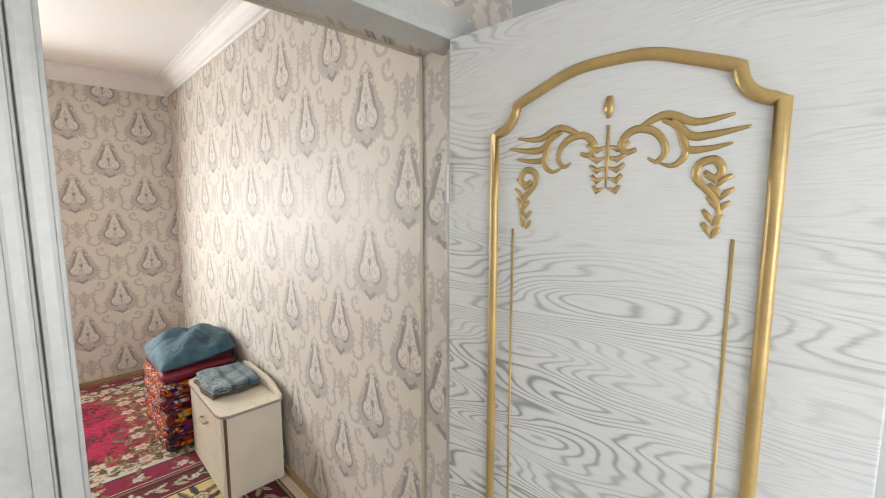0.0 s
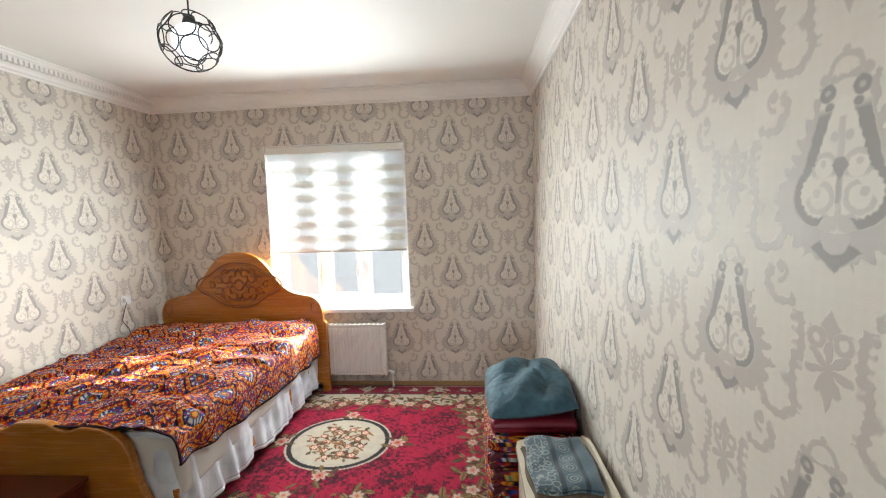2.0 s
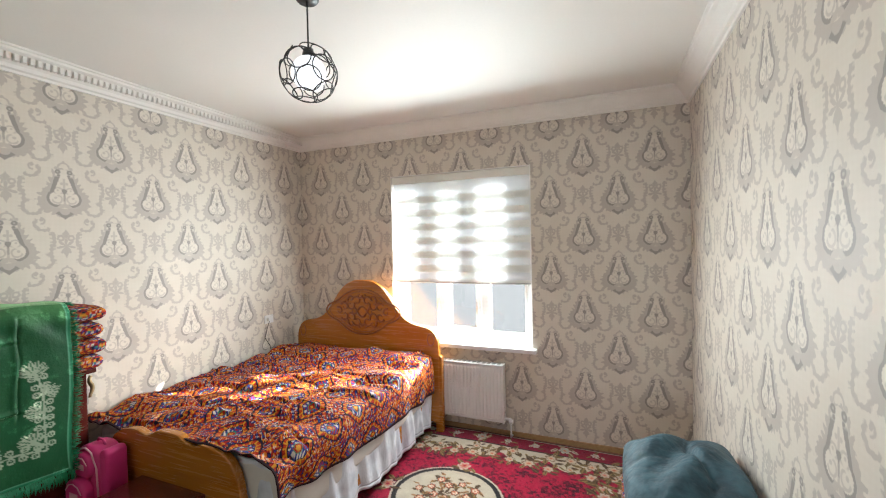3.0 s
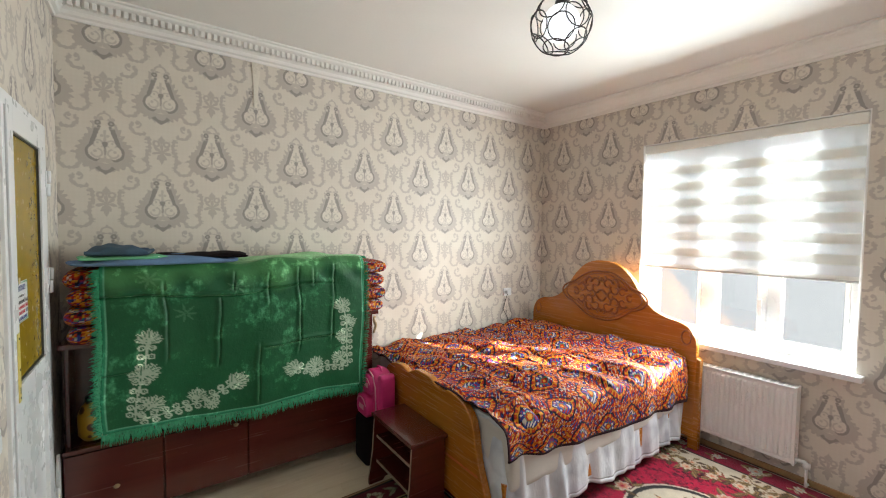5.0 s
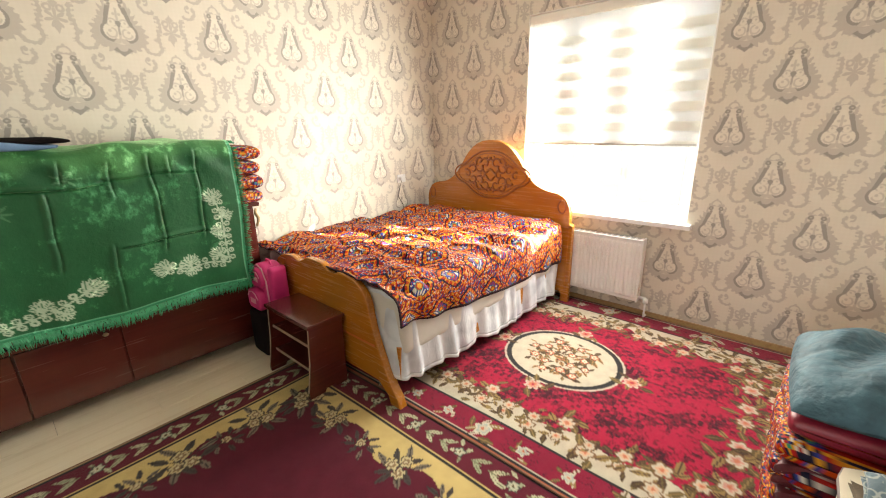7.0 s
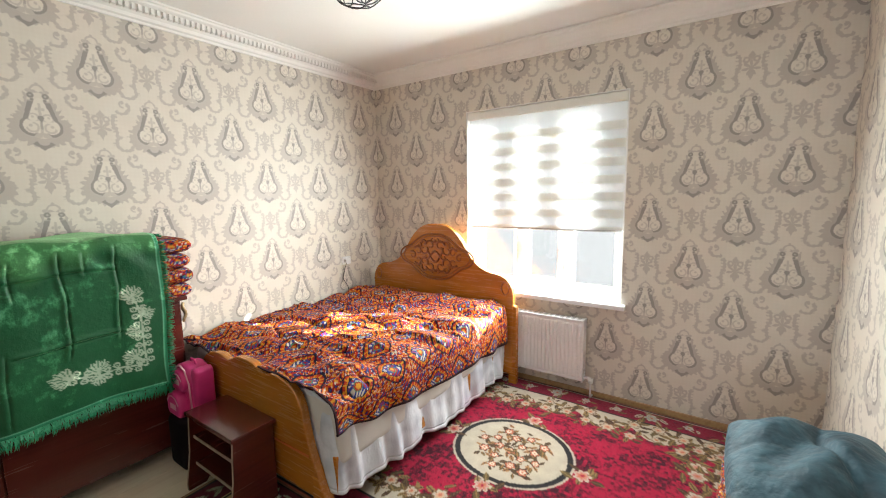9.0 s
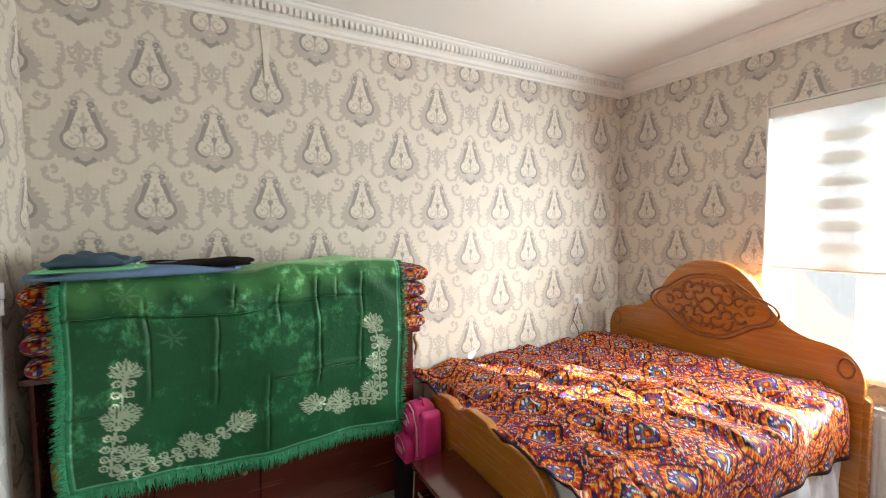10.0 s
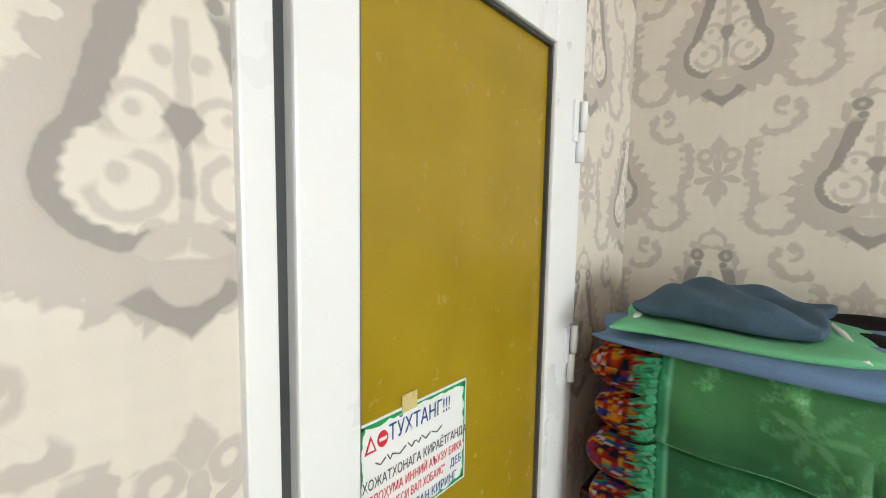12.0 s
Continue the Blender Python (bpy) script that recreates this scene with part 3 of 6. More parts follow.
part("lower_panel", box(LX0 + 0.016, LX1 - 0.01, ly0 + 0.098, ly1 - 0.075, 0.11, 0.93), PVC, wd)
part("glass_pane", box(LX0 + 0.016, LX0 + 0.024, ly0 + 0.098, ly1 - 0.075, gz0, gz1), AMBER, wd, "amber yellow frosted glass with smears")
for nm, a, b, c, d in (("bead", ly0 + 0.098, ly0 + 0.104, gz0, gz1), ("bead", ly1 - 0.081, ly1 - 0.075, gz0, gz1), ("bead", ly0 + 0.104, ly1 - 0.081, gz1 - 0.006, gz1), ("bead", ly0 + 0.104, ly1 - 0.081, gz0, gz0 + 0.006)):
    part(nm, box(LX0 + 0.008, LX0 + 0.016, a, b, c, d), ALU, wd, "thin dark glazing gasket")
for z in (1.79, 1.33, 0.24):
    hg = part("hinge", tube([(LX0 - 0.006, ly0 - 0.004, z), (LX0 - 0.006, ly0 - 0.004, z + 0.058)], 0.0085, 12), PVC, wd, smooth=True)
    part("hinge_barrel", tube([(LX0 - 0.008, ly0 - 0.010, z + 0.062), (LX0 - 0.008, ly0 - 0.010, z + 0.12)], 0.0085, 12), PVC, hg, smooth=True)
    part("hinge_leaf", box(LX0 - 0.004, LX0, ly0 + 0.002, ly0 + 0.022, z + 0.04, z + 0.12, 0.001), PVC, hg)
YELLOWPLATE = plain("yellowed_film", (0.72, 0.58, 0.16), 0.35, 0.12, 12, 100, 0.0003)
lock = part("lock_plate", box(LX0 - 0.0035, LX0, ly1 - 0.056, ly1 - 0.028, 1.00, 1.255, 0.0012), YELLOWPLATE, wd, "lock plate under yellow film")
part("keyhole", box(LX0 - 0.0045, LX0 - 0.0035, ly1 - 0.046, ly1 - 0.038, 1.03, 1.055), DARKMETAL, lock)
for z in (1.015, 1.12, 1.235):
    part("screw", tube([(LX0 - 0.0052, ly1 - 0.042, z), (LX0 - 0.0030, ly1 - 0.042, z)], 0.004, 10), DARKMETAL, lock)

# ---- sign on the washroom door ----
PAPER = plain("sign_paper", (0.80, 0.80, 0.80), 0.35, 0.02, 5, 100, 0.0)
INK = {n: plain("ink_" + n, c, 0.4, 0.05, 8, 90, 0.0) for n, c in (("blue", (0.02, 0.06, 0.25)), ("green", (0.02, 0.30, 0.09)), ("red", (0.62, 0.02, 0.04)), ("dark", (0.05, 0.05, 0.05)))}
SX = LX0 + 0.0155
sign = thing("paper_sign", (SX, -1.93, 1.27), "white paper notice with a green border taped to the glass", "sign")
sy_l, sy_r, sz0, sz1 = -1.738, -1.942, 1.272, 1.432
part("paper", box(SX - 0.0012, SX, sy_r, sy_l, sz0, sz1), PAPER, sign)
part("tape", box(SX - 0.0022, SX - 0.0013, -1.835, -1.808, sz1 - 0.008, sz1 + 0.016), plain("tape", (0.62, 0.50, 0.22), 0.3), sign, "yellowish sticky tape")


def edge_band(a, b, c, d, seed):
    rnd = random.Random(seed)
    pts = []
    n = 26
    across = (b - a) < (d - c)
    for i in range(n + 1):
        f = i / n
        w = (0.002 + 0.008 * rnd.random()) * (0.35 + 1.3 * abs(f - 0.5))
        pts.append((f, w))
    bm = bmesh.new()
    prev = None
    for f, w in pts:
        if across:
            side = 1 if a > -1.84 else -1
            e = b if side > 0 else a
            q = [(e, c + (d - c) * f), (e - side * w, c + (d - c) * f)]
        else:
            side = 1 if c > 1.35 else -1
            e = d if side > 0 else c
            q = [(a + (b - a) * f, e), (a + (b - a) * f, e - side * w)]
        vs = [bm.verts.new((SX - 0.0017, y, z)) for y, z in q]
        if prev:
            bm.faces.new((prev[0], prev[1], vs[1], vs[0]))
        prev = vs
    return bm


i = 0.003
for k, (a, b, c, d) in enumerate(((sy_r + i, sy_l - i, sz1 - 0.02, sz1 - i), (sy_r + i, sy_r + 0.02, sz0 + i, sz1 - i), (sy_l - 0.02, sy_l - i, sz0 + i, sz1 - i), (sy_r + i, sy_l - i, sz0 + i, sz0 + 0.02))):
    part("border", edge_band(a, b, c, d, k), INK["green"], sign, "green brushed border")


def words(text, y, z, size, ink, squeeze=1.0):
    """Letters on the notice, read from inside the room."""
    cu = bpy.data.curves.new("lettering", "FONT")
    cu.body, cu.size, cu.extrude = text, size, 0.0002
    cu.align_x = "LEFT"
    tmp = new("lettering_curve", cu)
    me = bpy.data.meshes.new_from_object(tmp.evaluated_get(bpy.context.evaluated_depsgraph_get()))
    scene.collection.objects.unlink(tmp)
    bpy.data.objects.remove(tmp)
    bm = bmesh.new()
    bm.from_mesh(me)
    bpy.data.meshes.remove(me)
    for v in bm.verts:
        v.co = Vector((SX - 0.0019 - v.co.z, y - v.co.x * squeeze, z + v.co.y))
    part("lettering", bm, ink, sign)


words("ТЎХТАНГ!!!", -1.785, 1.396, 0.030, INK["blue"], 0.74)
words("ХОЖАТХОНАГА КИРАЁТГАНДА", -1.744, 1.346, 0.0185, INK["dark"], 0.69)
words("АЛЛОҲУМА ИННИЙ АЪУЗУ БИКА", -1.744, 1.325, 0.0175, INK["red"], 0.655)
words("МИНАЛ ХУБСИ ВАЛ ХОБАИС\"", -1.746, 1.304, 0.0175, INK["red"], 0.575)
words("ДЕБ", -1.906, 1.304, 0.0175, INK["blue"], 0.72)
words("ЧАП ОЁҚ БИЛАН КИРИНГ", -1.748, 1.281, 0.0185, INK["blue"], 0.74)
for k in range(7):
    w = (0.022, 0.012, 0.03, 0.018, 0.012, 0.024, 0.03)[k]
    y = -1.765 - sum((0.022, 0.012, 0.03, 0.018, 0.012, 0.024, 0.03)[:k]) * 0.85
    part("lettering", tube([(SX - 0.0018, y, 1.377 + 0.003 * (k % 2)), (SX - 0.0018, y - w * 0.35, 1.372), (SX - 0.0018, y - w * 0.72, 1.378)], 0.0009, 5), INK["dark"], sign)
part("warning_triangle", prism([(-1.748, 1.393), (-1.766, 1.393), (-1.757, 1.415)], "x", SX - 0.0022, SX - 0.0014), INK["red"], sign)
part("triangle_field", prism([(-1.7515, 1.396), (-1.7625, 1.396), (-1.757, 1.4095)], "x", SX - 0.0026, SX - 0.0023), PAPER, sign)
part("stop_disc", prism([(-1.776 + 0.0085 * math.cos(a * 0.3142), 1.404 + 0.0105 * math.sin(a * 0.3142)) for a in range(20)], "x", SX - 0.0022, SX - 0.0014), INK["red"], sign)
part("stop_bar", box(SX - 0.0027, SX - 0.0023, -1.782, -1.770, 1.402, 1.4065), PAPER, sign)

# ---- light switch beside the washroom door ----
sw = thing("light_switch", (XE, -1.47, 0.92), "small white light switch on the papered wall", "switch")
part("plate", box(XE - 0.008, XE, -1.51, -1.43, 0.90, 0.98, 0.003), PVC, sw)
part("rocker", box(XE - 0.013, XE - 0.008, -1.495, -1.445, 0.915, 0.965, 0.003), PVC, sw)

# ---- window ----
wy0, wy1, wz0, wz1 = WIN
GLASS, gnt, gp = material("window_glass")
gp.inputs["Transmission Weight"].default_value = 1.0
gp.inputs["Roughness"].default_value = 0.0
gp.inputs["IOR"].default_value = 1.45
GREYBEAD = plain("grey_rubber", (0.30, 0.31, 0.32), 0.6, 0.1)
win = structure("window_1", box(-4.92, -4.86, wy0, wy1, wz1 - 0.07, wz1, 0.004), PVC, "white plastic three-light window behind a roller blind", "window")
part("window_frame", box(-4.92, -4.86, wy0, wy1, wz0, wz0 + 0.07, 0.004), PVC, win)
part("window_frame", box(-4.92, -4.86, wy0, wy0 + 0.07, wz0 + 0.07, wz1 - 0.07, 0.004), PVC, win)
part("window_frame", box(-4.92, -4.86, wy1 - 0.07, wy1, wz0 + 0.07, wz1 - 0.07, 0.004), PVC, win)
for a, b in ((-1.08, -1.01), (-0.64, -0.575)):
    part("mullion", box(-4.92, -4.86, a, b, wz0 + 0.07, wz1 - 0.07, 0.004), PVC, win)
for a, b, opens in ((wy0 + 0.07, -1.08, False), (-1.01, -0.64, True), (-0.575, wy1 - 0.07, False)):
    e = 0.055 if opens else 0.024
    sash = part("sash", box(-4.905, -4.845, a, b, wz0 + 0.07, wz0 + 0.07 + e, 0.004), PVC, win)
    part("sash_rail", box(-4.905, -4.845, a, b, wz1 - 0.07 - e, wz1 - 0.07, 0.004), PVC, sash)
    part("sash_stile", box(-4.905, -4.845, a, a + e, wz0 + 0.07 + e, wz1 - 0.07 - e, 0.004), PVC, sash)
    part("sash_stile", box(-4.905, -4.845, b - e, b, wz0 + 0.07 + e, wz1 - 0.07 - e, 0.004), PVC, sash)
    for y_, yy_, z_, zz_ in ((a + e, a + e + 0.006, wz0 + 0.07 + e, wz1 - 0.07 - e), (b - e - 0.006, b - e, wz0 + 0.07 + e, wz1 - 0.07 - e), (a + e + 0.006, b - e - 0.006, wz0 + 0.07 + e, wz0 + 0.076 + e)):
        part("glazing_bead", box(-4.880, -4.868, y_, yy_, z_, zz_), GREYBEAD, sash, "thin grey rubber glazing bead")
    pane = part("pane", box(-4.890, -4.882, a + e, b - e, wz0 + 0.07 + e, wz1 - 0.07 - e), GLASS, sash)
    pane.visible_shadow = False
    if opens:
        part("window_handle", box(-4.845, -4.815, b - 0.045, b - 0.022, 1.06, 1.18, 0.005), PVC, sash)
part("window_sill", box(-4.95, XW + 0.07, wy0 - 0.035, wy1 + 0.035, wz0 - 0.032, wz0 + 0.005, 0.006), PVC, win, "white plastic window sill")
REV = plain("reveal_plaster", (0.80, 0.79, 0.77), 0.5, 0.03, 4, 60, 0.0005)
part("reveal", box(-4.92, XW - 0.002, wy0 - 0.004, wy0 + 0.008, wz0, wz1, 0.002), REV, win)
part("reveal", box(-4.92, XW - 0.002, wy1 - 0.008, wy1 + 0.004, wz0, wz1, 0.002), REV, win)
part("reveal", box(-4.92, XW - 0.002, wy0 + 0.008, wy1 - 0.008, wz1 - 0.008, wz1 + 0.004, 0.002), REV, win)


def fabric(name, color, through_share, glow):
    m, nt, p = material(name)
    tr = nt.nodes.new("ShaderNodeBsdfTranslucent")
    tr.inputs[0].default_value = (color[0] * 0.76, color[1] * 0.84, color[2] * 0.98, 1)
    clear = nt.nodes.new("ShaderNodeBsdfTransparent")
    a = nt.nodes.new("ShaderNodeMixShader")
    b = nt.nodes.new("ShaderNodeMixShader")
    w = noise_of(nt, 500.0, 2.0)
    nt.links.new(mix(nt, w, tuple(c * 0.9 for c in color), color), p.inputs["Base Color"])
    p.inputs["Roughness"].default_value = 0.8
    a.inputs[0].default_value = glow
    nt.links.new(p.outputs[0], a.inputs[1])
    nt.links.new(tr.outputs[0], a.inputs[2])
    b.inputs[0].default_value = through_share
    nt.links.new(a.outputs[0], b.inputs[1])
    nt.links.new(clear.outputs[0], b.inputs[2])
    nt.links.new(b.outputs[0], nt.nodes["Material Output"].inputs[0])
    return m


OPAQUE, SHEER = fabric("blind_fabric", (0.85, 0.84, 0.77), 0.004, 0.25), fabric("blind_gauze", (0.88, 0.89, 0.87), 0.20, 0.30)
blind = thing("roller_blind", (-4.735, -0.827, 2.36), "cream striped day-and-night roller blind, half lowered", "blind")
part("headrail", box(-4.775, -4.705, wy0 + 0.010, wy1 - 0.010, 2.335, 2.405, 0.012), plain("blind_box", (0.74, 0.73, 0.68), 0.35, 0.03), blind)
BZ, top = 1.372, 2.335
part("bottom_bar", tube([(-4.735, wy0 + 0.02, BZ - 0.004), (-4.735, wy1 - 0.02, BZ - 0.004)], 0.010, 10), plain("bar_metal", (0.42, 0.41, 0.40), 0.35), blind, "grey metal bottom bar", True)
for layer, x, off in (("front", -4.726, 0.0), ("back", -4.744, 0.012)):
    z = top
    k = 0
    while z > BZ:
        step = 0.066 if k % 2 else 0.068
        lo = max(BZ, z - step + (-0.063 - off if k == 0 else 0))
        bm = bmesh.new()
        cols = 24
        rows = [[bm.verts.new((x + 0.002 * math.sin(9 * (wy0 + 0.02 + (wy1 - wy0 - 0.04) * i / cols)), wy0 + 0.02 + (wy1 - wy0 - 0.04) * i / cols, zz)) for i in range(cols + 1)] for zz in (lo, z)]
        for i in range(cols):
            bm.faces.new((rows[0][i], rows[0][i + 1], rows[1][i + 1], rows[1][i]))
        part("fabric_strip", bm, OPAQUE if k % 2 else SHEER, blind, smooth=True)
        z = lo
        k += 1
part("chain", tube([(-4.715, wy1 - 0.014, 2.33), (-4.715, wy1 - 0.012, 1.7), (-4.715, wy1 - 0.014, 1.12)], 0.0016, 6), PVC, blind)

# added plane that glows by itself, for the bright view outside the window
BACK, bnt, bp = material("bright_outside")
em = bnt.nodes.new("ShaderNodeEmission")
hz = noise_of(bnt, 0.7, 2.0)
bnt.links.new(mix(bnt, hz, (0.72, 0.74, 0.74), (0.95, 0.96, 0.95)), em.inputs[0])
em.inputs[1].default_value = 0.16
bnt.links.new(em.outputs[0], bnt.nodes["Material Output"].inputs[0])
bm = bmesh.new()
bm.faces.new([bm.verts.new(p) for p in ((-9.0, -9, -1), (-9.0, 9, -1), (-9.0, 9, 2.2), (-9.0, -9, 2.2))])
structure("backdrop", bm, BACK, "plain pale glowing backdrop outside the window", "backdrop")
structure("ground", box(-60, -5.0, -60, 60, -0.6, -0.5), plain("yard_concrete", (0.42, 0.40, 0.37), 0.9, 0.15, 2, 30), "pale concrete yard outside", "ground")

# ---- radiator ----
rad = thing("radiator", (-4.63, -0.88, 0.141), "white steel panel radiator under the window sill", "radiator")
ry0, ry1, rz0, rz1 = -1.38, -0.378, 0.141, 0.662
bm = bmesh.new()
ridge = []
n = 30
for i in range(n):
    a = ry0 + 0.012 + (ry1 - ry0 - 0.024) * i / n
    w = (ry1 - ry0 - 0.024) / n
    for f, d in ((0.0, 0.0), (0.18, 0.008), (0.62, 0.008), (0.8, 0.0)):
        ridge.append((a + f * w, d))
ridge.append((ry1 - 0.012, 0.0))
rows = []
for z, s in ((rz0 + 0.01, 0), (rz0 + 0.03, 0), (rz0 + 0.045, 1), (rz1 - 0.05, 1), (rz1 - 0.035, 0), (rz1 - 0.02, 0)):
    rows.append([bm.verts.new((-4.592 + s * d, y, z)) for y, d in ridge])
for r0, r1 in zip(rows, rows[1:]):
    for i in range(len(ridge) - 1):
        bm.faces.new((r0[i], r0[i + 1], r1[i + 1], r1[i]))
part("front_panel", bm, RAD, rad)
part("side_cover", box(-4.672, -4.588, ry1 - 0.012, ry1, rz0, rz1, 0.003), RAD, rad)
part("side_cover", box(-4.672, -4.588, ry0, ry0 + 0.012, rz0, rz1, 0.003), RAD, rad)
part("back_panel", box(-4.672, -4.655, ry0 + 0.012, ry1 - 0.012, rz0, rz1 - 0.02), RAD, rad)
# the slots are grey strips on the grille, their shade put into colour
SLOT = plain("grille_shade", (0.45, 0.45, 0.45), 0.5)
g = part("top_grille", box(-4.672, -4.588, ry0 + 0.012, ry1 - 0.012, rz1 - 0.016, rz1 - 0.006, 0.002), RAD, rad)
for k in range(20):
    y = ry0 + 0.05 + k * 0.047
    part("slot", box(-4.66, -4.60, y, y + 0.026, rz1 - 0.0055, rz1 - 0.0045), SLOT, g)
v = part("valve", tube([(-4.628, ry1, 0.175), (-4.628, ry1 + 0.055, 0.175)], 0.013, 12), RAD, rad, "white radiator valve", True)
part("valve_cap", lathe([(0.0, 0.0), (0.02, 0.0), (0.02, 0.035), (0.0, 0.04)], (-4.628, ry1 + 0.055, 0.14), 16), RAD, v, smooth=True)
part("pipe", tube([(-4.628, ry1 + 0.055, 0.14), (-4.628, ry1 + 0.055, 0.02), (-4.68, ry1 + 0.055, 0.015)], 0.009, 8), RAD, rad, smooth=True)

# ---- pendant lamp ----
lamp = thing("pendant_lamp", (-2.634, -0.772, ZC), "black wire-cage pendant lamp with a lit white globe", "lamp")
lx, ly, lz = -2.634, -0.772, 2.545
part("canopy", lathe([(0.0, -0.028), (0.045, -0.028), (0.052, -0.018), (0.052, 0.0), (0.0, 0.0)], (lx, ly, ZC), 28), DARKMETAL, lamp, smooth=True)
part("rod", tube([(lx, ly, ZC - 0.028), (lx, ly, lz + 0.10)], 0.004, 8), DARKMETAL, lamp)
part("socket_cup", lathe([(0.0, 0.115), (0.022, 0.112), (0.028, 0.085), (0.03, 0.075), (0.0, 0.074)], (lx, ly, lz), 20), DARKMETAL, lamp, smooth=True)
GLOBE, nt, p = material("lit_globe")
p.inputs["Base Color"].default_value = (0.85, 0.87, 0.9, 1)
p.inputs["Emission Color"].default_value = (0.93, 0.97, 1.0, 1)
p.inputs["Emission Strength"].default_value = 0.17
p.inputs["Roughness"].default_value = 0.25
bm = bmesh.new()
bmesh.ops.create_uvsphere(bm, u_segments=28, v_segments=16, radius=0.078)
bmesh.ops.translate(bm, verts=bm.verts, vec=(lx, ly, lz))
part("globe", bm, GLOBE, lamp, "white opal glass globe, lit", True)
R = 0.128
rnd = random.Random(5)
dirs = []
gold = math.pi * (3 - math.sqrt(5))
for k in range(22):
    zz = 1 - 2 * (k + 0.5) / 22
    rr = math.sqrt(1 - zz * zz)
    dirs.append(Vector((rr * math.cos(gold * k), rr * math.sin(gold * k), zz)))
for d in dirs:
    if d.z > 0.92:
        continue
    sdir = d.orthogonal().normalized()
    o = d.cross(sdir)
    half = 0.40 + 0.05 * rnd.random()
    pts = [Vector((lx, ly, lz)) + R * (math.cos(half) * d + math.sin(half) * (math.cos(a * math.pi / 10) * sdir + math.sin(a * math.pi / 10) * o)) for a in range(20)]
    part("cage_ring", tube(pts, 0.0028, 5, closed=True), DARKMETAL, lamp, smooth=True)


# ---- dye patterns, painted on fine grids ----
class Cloth:
    """A canvas in metres for woven and printed patterns."""

    def __init__(self, w, h, step, ground):
        self.nx, self.ny = int(w / step) + 1, int(h / step) + 1
        self.x, self.y = np.meshgrid(np.linspace(0, w, self.nx), np.linspace(0, h, self.ny))
        self.c = np.empty((self.ny, self.nx, 3))
        self.c[:] = ground

    def put(self, mask, col):
        self.c[mask] = col

    def leaf(self, x, y, a, b, ang, col, vein=None):
        s = max(a, b) + 0.01
        m = (np.abs(self.x - x) < s) & (np.abs(self.y - y) < s)
        dx, dy = self.x[m] - x, self.y[m] - y
        u, v = dx * math.cos(ang) + dy * math.sin(ang), dy * math.cos(ang) - dx * math.sin(ang)
        inside = np.abs(v) < b * np.clip(1 - (u / a) ** 2, 0, 1)
        sub = self.c[m]
        sub[inside] = col
        if vein is not None:
            sub[inside & (np.abs(v) < b * 0.2)] = vein
        self.c[m] = sub

    def flower(self, x, y, r, petals, cols, turn=0.0):
        s = r * 1.2
        m = (np.abs(self.x - x) < s) & (np.abs(self.y - y) < s)
        dx, dy = self.x[m] - x, self.y[m] - y
        rad, ang = np.hypot(dx, dy), np.arctan2(dy, dx) + turn
        edge = r * (0.62 + 0.38 * np.abs(np.cos(ang * petals / 2)))
        sub = self.c[m]
        for f, col in zip((1.0, 0.78, 0.5, 0.24), cols):
            sub[rad < edge * f] = col
        self.c[m] = sub

    def spray(self, x, y, r, ang, cols, leafc, rnd):
        n = 6 if r > 0.036 else 4
        for k in range(n):
            a = ang + (k - 2.5) * 6.3 / n + rnd.uniform(-0.55, 0.55)
            d = r * rnd.uniform(0.9, 1.9)
            self.leaf(x + d * math.cos(a), y + d * math.sin(a), r * rnd.uniform(0.6, 1.0), r * rnd.uniform(0.24, 0.4), a + rnd.uniform(-1.0, 1.0), leafc[k % len(leafc)], leafc[(k + 1) % len(leafc)])
        self.flower(x, y, r, 5 + rnd.randint(0, 2), cols, rnd.random())


CREAM, OLIVE, BROWN, BLACK = (0.42, 0.36, 0.285), (0.10, 0.068, 0.026), (0.06, 0.03, 0.018), (0.018, 0.016, 0.018)
MAGENTA, MAROON, PINK, ROSE = (0.30, 0.006, 0.034), (0.085, 0.006, 0.018), (0.44, 0.22, 0.18), (0.42, 0.13, 0.075)
LEAVES = [OLIVE, (0.22, 0.145, 0.055), BROWN]


